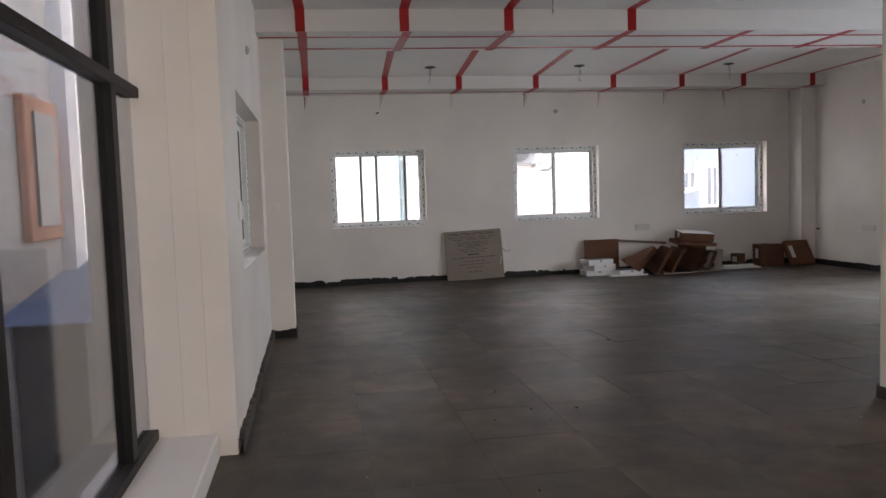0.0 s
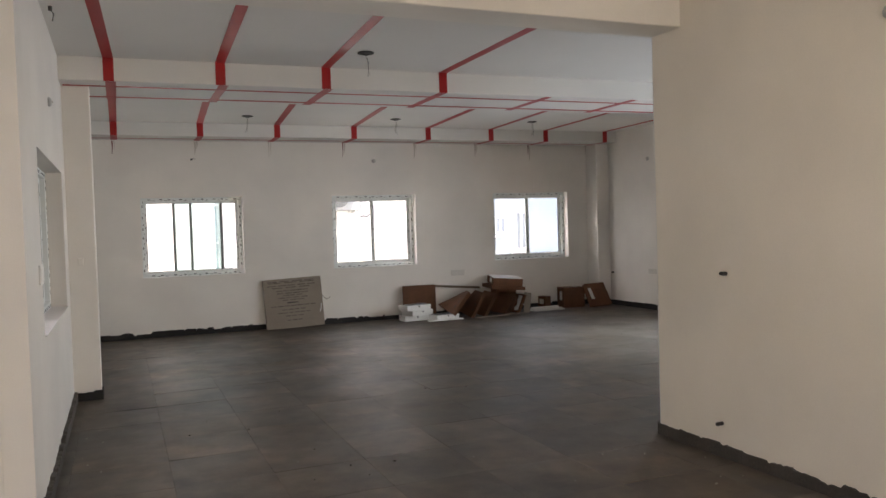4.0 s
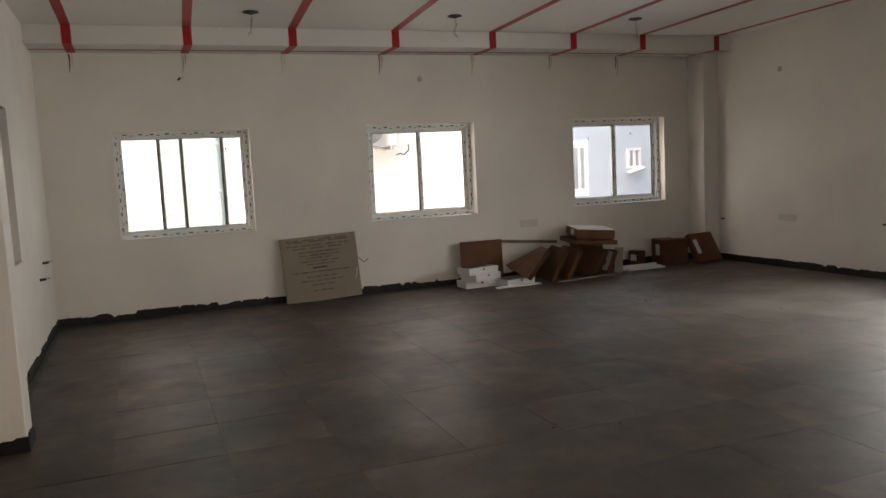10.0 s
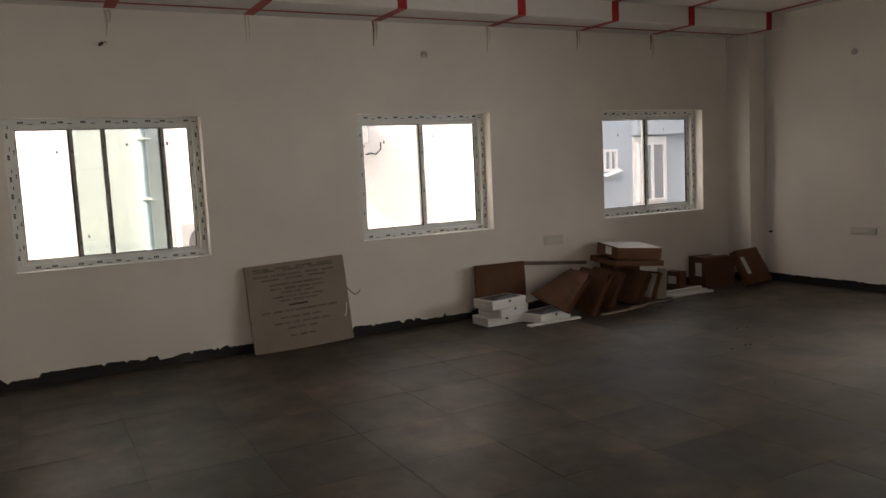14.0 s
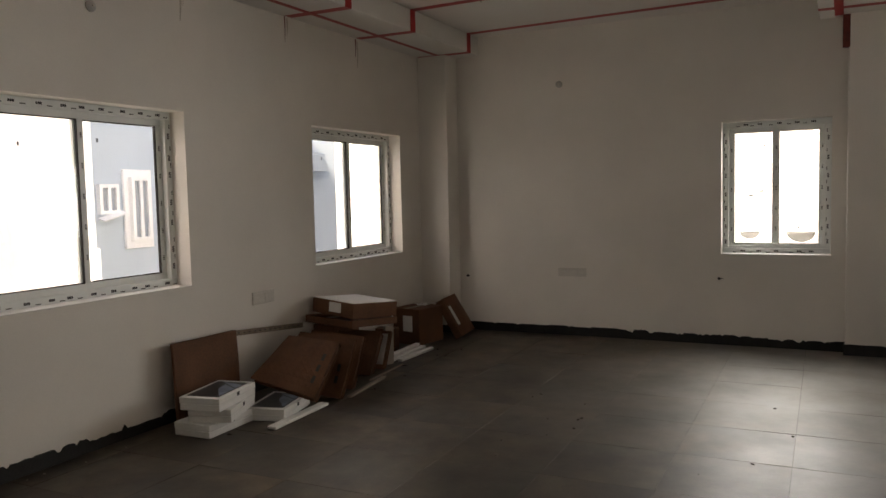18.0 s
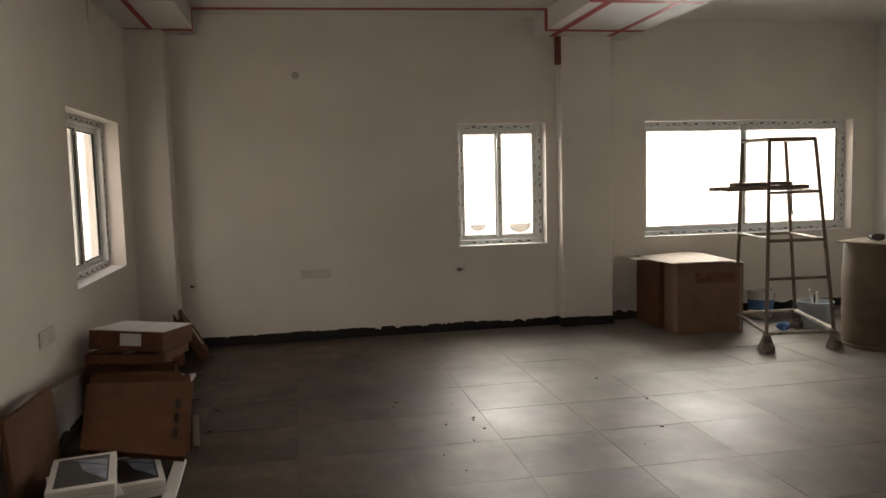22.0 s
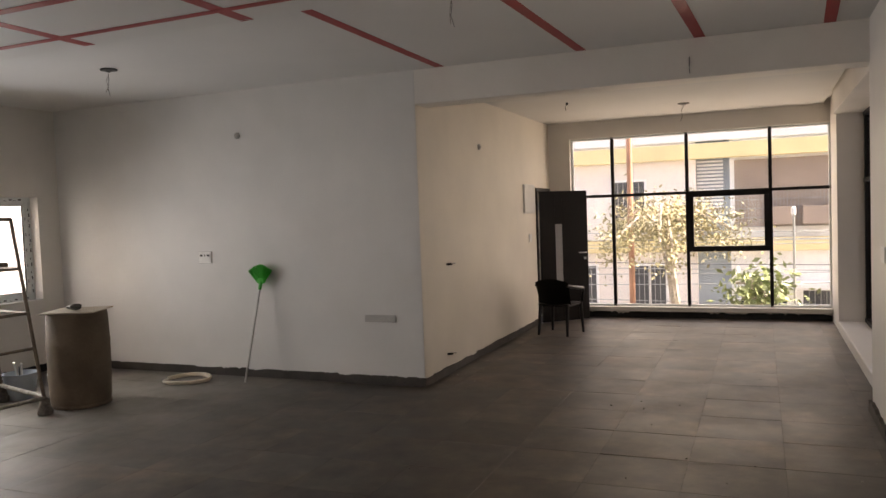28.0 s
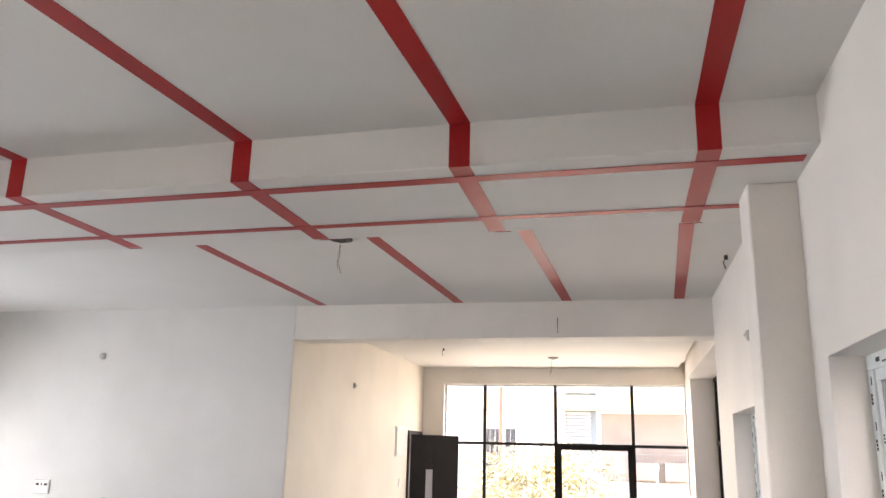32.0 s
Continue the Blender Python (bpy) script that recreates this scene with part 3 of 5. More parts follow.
# ---------------------------------------------------------------- skirting with a ragged upper edge
def skirting(points, h=0.085, seed=1, rag=1.0, depth=0.012):
    """Dark skirting along a line of plan points; the wall lies to the left of the line."""
    rnd = random.Random(seed)
    bm = bmesh.new()
    for (x0, y0), (x1, y1) in zip(points, points[1:]):
        d = Vector((x1 - x0, y1 - y0, 0))
        n = Vector((d.y, -d.x, 0)).normalized() * depth
        x0, y0, d = x0 - d.normalized().x * 0.012, y0 - d.normalized().y * 0.012, d + d.normalized() * 0.024
        steps = max(2, int(d.length / 0.022))
        level, rows = h, []
        for k in range(steps + 1):
            if rnd.random() < 0.16:
                level = h + rnd.choice((-0.022, -0.008, 0.0, 0.002, 0.004, 0.012)) * rag
            p = Vector((x0, y0, 0)) + d * k / steps
            z = max(0.03, level + rnd.uniform(-0.004, 0.004) * rag - (0.02 * rag if rnd.random() < 0.05 else 0))
            rows.append([bm.verts.new(p + n), bm.verts.new(p + n + Vector((0, 0, z))), bm.verts.new(p - n * 0.2 + Vector((0, 0, z)))])
        for a, b in zip(rows, rows[1:]):
            bm.faces.new((a[0], b[0], b[1], a[1]))
            bm.faces.new((a[1], b[1], b[2], a[2]))
    bmesh.ops.recalc_face_normals(bm, faces=bm.faces)
    return bm


M_SKIRT_D = material("dusty_grey_skirting", (0.055, 0.046, 0.038), 0.7, grain=(60, 0.2), stain=(4, 0.3), bump=0.3)
for nm, pts, h, sd in (
    ("baseboard_north", [(XWN, YN), (8.45, YN)], 0.085, 3),
    ("baseboard_east", [(8.45, YN), (8.45, 12.62), (XE, 12.62), (XE, 8.80), (8.575, 8.80), (8.575, 8.25), (XE2, 8.25), (XE2, YP - 0.21)], 0.09, 5),
    ("baseboard_partition", [(XE2, YP - SKEW * (XE2 - XP)), (XP, YP)], 0.092, 7),
    ("baseboard_entrance", [(XP, YP), (XP, 0.70)], 0.082, 9),
    ("baseboard_front", [(XP, YF), (-0.31, YF)], 0.10, 11),
    ("baseboard_west", [(XW, 4.95), (XW, 8.533)], 0.085, 13),
    ("baseboard_column", [(XW + 0.012, 8.545), (0.035, 8.545), (0.035, 8.79), (XWN, 8.79), (XWN, YN)], 0.085, 15),
):
    structure(nm, skirting(pts, h, sd, 0.45 if sd == 7 else 0.65 if sd in (5, 9) else 1.0, 0.03 if sd == 13 else 0.012), M_SKIRT_D if sd in (7, 9, 13) else M_SKIRT, "dark skirting with a ragged, paint-smeared upper edge", "baseboard")


# ---------------------------------------------------------------- materials of the loose things
M_CARD = material("brown_cardboard", (0.135, 0.056, 0.024), 0.8, grain=(70, 0.14), stain=(5, 0.22), bump=0.15, bump_scale=60, per_object=0.14)
M_CARD_E = material("grey_brown_cardboard", (0.20, 0.118, 0.073), 0.8, grain=(70, 0.12), stain=(4, 0.16), bump=0.15, bump_scale=60)
M_CARD_INK = material("faded_carton_print", (0.15, 0.070, 0.045), 0.8, stain=(14, 0.4))
M_COVER = material("pale_thin_board", (0.38, 0.315, 0.24), 0.8, stain=(5, 0.12))
M_KRAFT = material("grey_brown_board", (0.27, 0.224, 0.178), 0.75, grain=(90, 0.06), stain=(2.5, 0.10), bump=0.1)
M_BOARD_INK = material("dark_faded_ink", (0.15, 0.125, 0.10), 0.8, stain=(12, 0.35))
M_WHITE_CARD = material("white_card", (0.72, 0.71, 0.69), 0.55, grain=(60, 0.03), stain=(4, 0.05))
M_PICTURE = material("dark_printed_lid", (0.018, 0.019, 0.024), 0.35, stain=(7, 0.5))
M_PICTURE_B = material("blue_grey_print", (0.22, 0.27, 0.36), 0.4, stain=(9, 0.4))
M_FOAM = material("white_packing_strip", (0.66, 0.65, 0.62), 0.7, stain=(6, 0.10))
M_PIPE = material("dull_steel_pipe", (0.19, 0.145, 0.105), 0.55, 0.35, grain=(60, 0.2), stain=(8, 0.35), bump=0.15)
M_PIPE_L = material("paint_spattered_pipe", (0.30, 0.27, 0.22), 0.7, 0.1, grain=(40, 0.3), stain=(14, 0.3), bump=0.2)
M_PLANK = material("weathered_plank", (0.15, 0.115, 0.085), 0.8, grain=(60, 0.3), stain=(5, 0.25), bump=0.4)
M_CASTOR = material("cement_caked_rubber", (0.17, 0.145, 0.12), 0.9, grain=(50, 0.3), stain=(14, 0.3), bump=0.6)
M_BARREL = material("dusty_brown_plastic", (0.150, 0.108, 0.070), 0.75, grain=(40, 0.06), stain=(3, 0.25), bump=0.06)
M_BOARD = material("pale_wooden_board", (0.40, 0.34, 0.26), 0.7, grain=(50, 0.1), stain=(3, 0.12))
M_BUCKET = material("white_plastic", (0.70, 0.69, 0.66), 0.45, stain=(5, 0.10))
M_BUCKET_B = material("blue_plastic", (0.09, 0.22, 0.50), 0.45, stain=(6, 0.15))
M_BUCKET_G = material("grey_blue_plastic", (0.42, 0.48, 0.54), 0.5, stain=(6, 0.15))
M_HOSE = material("cream_rubber_hose", (0.62, 0.54, 0.42), 0.5, stain=(9, 0.08))
M_GREEN = material("green_plastic", (0.014, 0.42, 0.025), 0.45, grain=(90, 0.12), stain=(6, 0.10))
M_STICK = material("pale_metal_stick", (0.55, 0.53, 0.50), 0.45, 0.3, stain=(8, 0.12))
M_PLATE = material("off_white_switch_plastic", (0.80, 0.785, 0.75), 0.4, grain=(60, 0.02), stain=(8, 0.04))
M_DARK = material("dark_conduit", (0.03, 0.026, 0.022), 0.6)
M_DOOR = material("dark_brown_door_laminate", (0.007, 0.0045, 0.004), 0.5, grain=(40, 0.25), stain=(3, 0.25), bump=0.06, spec=0.25)
M_FROST = material("frosted_door_strip", (0.42, 0.42, 0.44), 0.3, stain=(3, 0.06))
M_STEEL = material("brushed_steel", (0.55, 0.55, 0.55), 0.3, 0.9, stain=(9, 0.08))
M_CHAIR = material("black_plastic", (0.006, 0.006, 0.006), 0.4, grain=(120, 0.1), stain=(5, 0.15), spec=0.3)
M_GLINT = material("grey_glint_strip", (0.50, 0.50, 0.50), 0.3)


# ---------------------------------------------------------------- printed cardboard panel against the north wall
board = thing("printed_panel", "grey-brown printed cardboard panel leaning against the wall", "panel", pose(2.815, 12.835, 0.0, -7, -2, 0))
bm = slab(-0.468, 0.468, -0.018, 0.018, 0.0, 0.80)
bmesh.ops.subdivide_edges(bm, edges=list(bm.edges), cuts=3, use_grid_fill=True)
for v in bm.verts:
    v.co += Vector((noise.noise(v.co * 9) * 0.004, noise.noise(v.co * 5) * 0.004, noise.noise(v.co * 7) * 0.004 * (v.co.z > 0.01)))
part("panel", bm, M_KRAFT, board)
rb = random.Random(4)
for k, (z, half, n) in enumerate(((0.755, 0.40, 4), (0.735, 0.38, 3), (0.69, 0.40, 5), (0.655, 0.33, 3), (0.605, 0.27, 5), (0.565, 0.26, 4), (0.53, 0.16, 3), (0.49, 0.25, 4), (0.455, 0.18, 3), (0.41, 0.11, 1), (0.36, 0.37, 7), (0.30, 0.2, 4), (0.25, 0.27, 6), (0.20, 0.15, 3), (0.13, 0.13, 3))):
    bm, x = bmesh.new(), -half
    for j in range(n):
        w = 2 * half / n * rb.uniform(0.7, 0.92)
        box_into(bm, x, x + w, -0.0235, -0.0205, z - 0.008, z + 0.008)
        x += 2 * half / n
    part("print_line", bm, M_DARK if k == 9 else M_BOARD_INK, board)
part("torn_strap", sweep([(0.455, -0.01, 0.50), (0.50, -0.02, 0.44), (0.54, -0.02, 0.405), (0.58, -0.01, 0.42), (0.60, -0.01, 0.44)], 0.006, 6), M_KRAFT, board)
part("torn_tape", sweep([(0.44, -0.026, 0.35), (0.43, -0.03, 0.28), (0.41, -0.028, 0.22)], 0.006, 6), M_WHITE_CARD, board, "torn white tape")


# ---------------------------------------------------------------- pile of cartons along the north wall
def flat_carton(w, h, t, m, label, flap=True, seed=0, slots=False):
    """A flattened carton: two sheets with a fold and open flaps, standing on its lower edge."""
    root = thing("flattened_carton", label, "carton", m, group="flattened cartons against the wall")
    for k, nm in enumerate(("front_sheet", "back_sheet")):
        bm = slab(-w / 2, w / 2, -0.004, 0.004, 0, h)
        bmesh.ops.subdivide_edges(bm, edges=list(bm.edges), cuts=4, use_grid_fill=True)
        for v in bm.verts:
            p = v.co.copy()
            bulge = (1 - (2 * p.x / w) ** 2) * (1 - (2 * p.z / h - 1) ** 2)
            v.co.y += (-1 if k == 0 else 1) * (t / 2 + 0.3 * t * bulge) + noise.noise(p * 4 + Vector((seed, k, 0))) * 0.008
        part(nm, bm, M_CARD, root)
    part("side_fold", slab(w / 2 - 0.004, w / 2 + 0.004, -t / 2, t / 2, 0.005, h - 0.005, 0.002), M_CARD, root)
    part("side_fold", slab(-w / 2 - 0.004, -w / 2 + 0.004, -t / 2, t / 2, 0.005, h - 0.005, 0.002), M_CARD, root)
    if flap:
        bm = slab(-w / 2, w / 2, -0.003, 0.003, 0, 0.10, 0.002)
        bm.transform(pose(0, t / 2, h - 0.004, 30, 0, 0))
        part("flap", bm, M_CARD, root)
    if slots:
        for k in range(3):
            part("slot", slab(-w / 2 + 0.05 + 0.012 * k, -w / 2 + 0.064 + 0.012 * k, -t * 0.82 - 0.007, -t * 0.5, 0.12 + 0.15 * k, 0.20 + 0.15 * k), M_DARK, root, "dark slot")
    return root


def scrap(name, label, mat, at, size, seed):
    """A crumpled flake of paper lying on a surface."""
    bm = bmesh.new()
    bmesh.ops.create_grid(bm, x_segments=6, y_segments=6, size=size / 2)
    for v in bm.verts:
        p = v.co * 30 + Vector((seed * 3.1, seed, 0))
        v.co += Vector((noise.noise(p), noise.noise(p + Vector((9, 0, 0))), 0)) * size * 0.22
        v.co.z = 0.004 + size * 0.25 * abs(noise.noise(p + Vector((0, 5, 0))))
    bmesh.ops.solidify(bm, geom=list(bm.faces), thickness=0.001)
    return solid(name, bm, mat, label, "paper scrap", m=pose(*at, 0, 0, seed * 50))


def carton(name, w, d, h, m, label, top=M_CARD, tape=True, sticker=None, open_flaps=0.0, group="", body=None):
    """A closed carton with wall panels, four top flaps, a tape and a label."""
    root = thing(name, label, "carton", m, group=group)
    t, body = 0.006, body or M_CARD
    top = body if top is M_CARD else top
    part("side_panel", slab(-w / 2, w / 2, -d / 2, -d / 2 + t, 0.002, h - t, 0.002), body, root)
    part("side_panel", slab(-w / 2, w / 2, d / 2 - t, d / 2, 0.002, h - t, 0.002), body, root)
    part("end_panel", slab(-w / 2, -w / 2 + t, -d / 2 + t, d / 2 - t, 0.002, h - t, 0.002), body, root)
    part("end_panel", slab(w / 2 - t, w / 2, -d / 2 + t, d / 2 - t, 0.002, h - t, 0.002), body, root)
    part("bottom", slab(-w / 2, w / 2, -d / 2, d / 2, 0, 0.006), body, root)
    for s in (-1, 1):
        bm = slab(-w / 2, w / 2, 0, d / 2 - 0.003, -t / 2, t / 2, 0.0015)
        bm.transform(pose(0, -s * d / 2, h - t / 2, open_flaps * s, 0, 0 if s == 1 else 180))
        part("flap", bm, top, root)
    if tape:
        part("tape", slab(-w / 2 - 0.001, w / 2 + 0.001, -0.03, 0.03, h + 0.001, h + 0.002), M_KRAFT, root)
    if sticker:
        face, a, b, c, e = sticker
        r = slab(a, b, -d / 2 - 0.002, -d / 2 - 0.0005, c, e) if face == "front" else slab(-w / 2 - 0.002, -w / 2 - 0.0005, a, b, c, e)
        part("paper_label", r, M_WHITE_CARD, root, "white paper label")
    return root


flat_carton(0.58, 0.56, 0.02, pose(4.94, 12.80, 0.0, -3, 0, -3), "flattened brown carton standing upright against the wall", False, 1)


def slumped_carton(label, low, left, top_left, top_right, thick, bulge, seed, slots=0, sticker=False):
    """A limp folded carton that leans on others: a bent board between four corners, with its open end on the right."""
    root = thing("flattened_carton", label, "carton", group="flattened cartons against the wall")
    p = [Vector(c) for c in (low, left, top_left, top_right)]
    normal = (p[1] - p[0]).cross(p[3] - p[0]).normalized()
    if normal.x > 0:
        normal = -normal

    def at(u, v, lift=0.0):
        q = (p[0] * (1 - u) + p[1] * u) * (1 - v) + (p[3] * (1 - u) + p[2] * u) * v
        wave = bulge * 16 * u * (1 - u) * v * (1 - v) + 0.007 * noise.noise(Vector((u * 3, v * 3, seed)))
        return q + normal * (wave + lift)

    n = 9
    for nm, lift in (("front_sheet", 0.0), ("back_sheet", -thick)):
        bm = bmesh.new()
        grid = [[[bm.verts.new(at(a / n, b / n, lift - 0.006 * k)) for b in range(n + 1)] for a in range(n + 1)] for k in (0, 1)]
        for a in range(n):
            for b in range(n):
                for k in (0, 1):
                    g = grid[k]
                    bm.faces.new((g[a][b], g[a + 1][b], g[a + 1][b + 1], g[a][b + 1]))
        rim = [(a, 0) for a in range(n)] + [(n, b) for b in range(n)] + [(a, n) for a in range(n, 0, -1)] + [(0, b) for b in range(n, 0, -1)]
        for (a, b), (c, d) in zip(rim, rim[1:] + rim[:1]):
            bm.faces.new((grid[0][a][b], grid[0][c][d], grid[1][c][d], grid[1][a][b]))
        bmesh.ops.recalc_face_normals(bm, faces=bm.faces)
        for v in bm.verts:
            v.co.z = max(0.004, v.co.z)
        part(nm, bm, M_CARD, root)
    for nm, fixed, along in (("end_flap", 0.0, "v"), ("side_fold", 1.0, "u")):
        bm = bmesh.new()
        rows = [[bm.verts.new(at(fixed + 0.02, k / n, lift) if along == "v" else at(k / n, 0.985, lift)) for lift in (-0.004, -thick)] for k in range(n + 1)]
        for a, b in zip(rows, rows[1:]):
            bm.faces.new((a[0], b[0], b[1], a[1]))
        bmesh.ops.solidify(bm, geom=list(bm.faces), thickness=0.004)
        for v in bm.verts:
            v.co.z = max(0.004, v.co.z)
        part(nm, bm, M_CARD, root)
    for k in range(slots):
        bm = bmesh.new()
        v0 = 0.22 + 0.2 * k
        corners = [(0.10, v0), (0.15, v0), (0.15, v0 + 0.12), (0.10, v0 + 0.12)]
        bm.faces.new([bm.verts.new(at(u, v, 0.003)) for u, v in corners])
        bmesh.ops.solidify(bm, geom=list(bm.faces), thickness=0.002)
        part("slot", bm, M_DARK, root, "dark slot")
    if sticker:
        bm = bmesh.new()
        bm.faces.new([bm.verts.new(at(u, v, 0.004)) for u, v in ((0.06, 0.12), (0.36, 0.12), (0.36, 0.92), (0.06, 0.92))])
        bmesh.ops.solidify(bm, geom=list(bm.faces), thickness=0.002)
        part("paper_label", bm, M_WHITE_CARD, root, "white printed paper label")
    return root


LEAN = "limp folded brown carton leaning beside others along the wall"
slumped_carton("large limp brown carton slumped over a white box", (5.27, 12.16, 0.105), (5.22, 12.68, 0.22), (5.82, 12.78, 0.42), (5.56, 12.13, 0.455), 0.065, 0.03, 2, 3)
slumped_carton(LEAN, (5.62, 12.18, 0.012), (5.60, 12.75, 0.10), (5.99, 12.80, 0.42), (5.86, 12.19, 0.42), 0.05, 0.015, 3, 2)
slumped_carton(LEAN, (5.90, 12.26, 0.010), (5.87, 12.80, 0.06), (6.18, 12.82, 0.40), (6.12, 12.28, 0.39), 0.05, 0.012, 7)
slumped_carton(LEAN, (6.35, 12.37, 0.012), (6.25, 12.75, 0.03), (6.40, 12.78, 0.36), (6.57, 12.38, 0.345), 0.09, 0.01, 4)
slumped_carton("folded brown carton with a long white label", (6.60, 12.38, 0.008), (6.52, 12.70, 0.02), (6.63, 12.72, 0.33), (6.74, 12.38, 0.32), 0.05, 0.008, 5, 0, True)
solid("board", slab(-0.06, 0.06, -0.012, 0.012, 0.0, 0.34, 0.003), M_KRAFT, "narrow pale grey board propped beside the cartons", "board", m=pose(6.82, 12.46, 0.0, -4, 7, -8))
carton("carton", 0.40, 0.22, 0.41, pose(6.56, 12.83, 0, 0, 0, 2), "brown carton standing under a flat carton by the wall", open_flaps=-3)
carton("carton", 0.52, 0.49, 0.13, pose(6.455, 12.57, 0.508, 3, 4.5, -13), "flat brown carton with a white lid on top of the pile", M_WHITE_CARD, False, ("end", -0.1, 0.04, 0.03, 0.11))
carton("carton", 0.62, 0.50, 0.06, pose(6.44, 12.59, 0.432, 2, 5, -6), "crushed flat brown carton in the pile", open_flaps=-6)
carton("carton", 0.13, 0.20, 0.22, pose(7.38, 12.80, 0.0, 0, 0, 12), "small brown carton with a paper label by the wall", sticker=("end", -0.05, 0.06, 0.08, 0.17))
carton("carton", 0.40, 0.34, 0.36, pose(7.90, 12.73, 0, 0, 0, -10), "brown carton with white labels and crumpled paper on it", M_CARD, True, ("end", -0.08, 0.04, 0.13, 0.29))
scrap("paper_scrap", "crumpled white paper scrap lying on a carton", M_WHITE_CARD, (7.97, 12.71, 0.363), 0.11, 3)
scrap("paper_scrap", "crumpled white paper scrap lying on a carton", M_WHITE_CARD, (8.02, 12.80, 0.363), 0.05, 5)
tilted = flat_carton(0.47, 0.44, 0.07, pose(8.33, 12.39, 0.018, -30, 0, 8), "brown flattened carton with a paper sticker tilted in the corner", False, 6)
part("paper_sticker", slab(-0.205, -0.13, -0.052, -0.050, 0.12, 0.34), M_WHITE_CARD, tilted, "white torn paper sticker")


def white_box(m, label, picture=True):
    root = thing("white_box", label, "box", m @ Matrix.Diagonal((1.19, 1.05, 1.26, 1)), group="white boxes in front of the cartons")
    part("tray", slab(-0.19, 0.19, -0.135, 0.135, 0, 0.034, 0.003), M_WHITE_CARD, root)
    part("lid", slab(-0.192, 0.192, -0.137, 0.137, 0.035, 0.068, 0.003), M_WHITE_CARD, root)
    if picture:
        part("picture", slab(-0.158, 0.158, -0.108, 0.108, 0.0682, 0.0694), M_PICTURE, root, "dark printed picture")
        bm = bmesh.new()
        for pts in (((-0.14, -0.10), (0.02, -0.10), (0.10, 0.02), (0.0, 0.0)), ((0.03, -0.10), (0.10, -0.10), (0.15, 0.06), (0.12, 0.03))):
            bm.faces.new([bm.verts.new((x, y, 0.0702)) for x, y in pts])
        part("picture_wave", bm, M_PICTURE_B, root, "blue-grey printed wave")
    part("mark", slab(-0.012, 0.012, -0.1395, -0.138, 0.042, 0.06), M_PRINT, root)
    return root


white_box(pose(4.76, 12.59, 0, 0, 0, 2), "white cardboard computer box lying on the floor", False)
white_box(pose(4.80, 12.56, 0.0885, 0, 0, 21), "white cardboard computer box between two others", False)
white_box(pose(4.75, 12.546, 0.177, 0, 0, 11), "white cardboard computer box with a dark printed lid")
white_box(pose(5.21, 12.42, 0, 0, 0, 14), "white cardboard computer box with a dark lid on the floor")


def strip(name, label, mat, p, q, w, h):
    p, q = Vector(p), Vector(q)
    d = q - p
    bm = slab(-d.length / 2, d.length / 2, -w / 2, w / 2, -h / 2, h / 2, 0.004)
    m = Matrix.Translation((p + q) / 2) @ d.to_track_quat("X", "Z").to_matrix().to_4x4()
    return solid(name, bm, mat, label, "packing strip", m=m, group="packing strips on the floor")


strip("packing_strip", "white foam packing strip lying on the floor", M_FOAM, (4.85, 12.20, 0.012), (5.48, 12.22, 0.012), 0.07, 0.02)
strip("packing_strip", "white foam packing strip lying on the floor", M_FOAM, (6.95, 12.42, 0.013), (7.55, 12.40, 0.013), 0.05, 0.024)
strip("packing_strip", "white foam packing strip lying on the floor", M_FOAM, (6.92, 12.50, 0.018), (7.56, 12.50, 0.018), 0.06, 0.03)
strip("packing_strip", "white foam packing strip on another strip", M_FOAM, (6.94, 12.51, 0.050), (7.50, 12.53, 0.050), 0.05, 0.03)
strip("packing_strip", "thin grey packing strip lying on the floor", M_KRAFT, (5.72, 12.16, 0.010), (6.36, 12.24, 0.010), 0.04, 0.016)
strip("packing_strip", "thin grey packing strip lying on the floor", M_KRAFT, (6.22, 12.29, 0.008), (6.84, 12.33, 0.008), 0.022, 0.012)
chan = thing("steel_channel", "perforated steel channel resting against the cartons and wall", "metal channel")
bm = slab(-0.45, 0.45, -0.004, 0.004, -0.02, 0.02, 0.001)
bm.transform(pose(5.66, 12.86, 0.49, 0, 5, 0))
part("web", bm, M_PIPE, chan)
for k in range(14):
    bm = slab(-0.008, 0.008, -0.0052, 0.0, -0.004, 0.004)
    bm.transform(pose(5.66, 12.86, 0.49, 0, 5, 0) @ pose(-0.4 + k * 0.06, -0.004, 0))
    part("slot", bm, M_DARK, chan)

# ---------------------------------------------------------------- cartons under the east window
big = carton("carton", 0.31, 0.68, 0.69, pose(7.965, 7.555, 0, 0, 0, -3), "large brown carton with a loose pale sheet on top", tape=False, open_flaps=-1, body=M_CARD_E)
part("corner_tape", slab(-0.1575, -0.1555, -0.33, -0.30, 0.02, 0.66), M_KRAFT, big)
part("faded_print", slab(-0.157, -0.1555, -0.27, 0.16, 0.50, 0.60), M_CARD_INK, big, "faded red-brown printed lines")
# darker cardboard than its neighbour puts the shade between them into the colour
carton("carton", 0.54, 0.52, 0.68, pose(8.44, 7.66, 0, 0, 0, -1), "large brown carton by the wall, colour darkened for its shade", tape=False, open_flaps=-1, body=M_CARD)
bm = slab(-0.44, 0.40, -0.33, 0.40, 0, 0.006)
bmesh.ops.subdivide_edges(bm, edges=list(bm.edges), cuts=7, use_grid_fill=True)
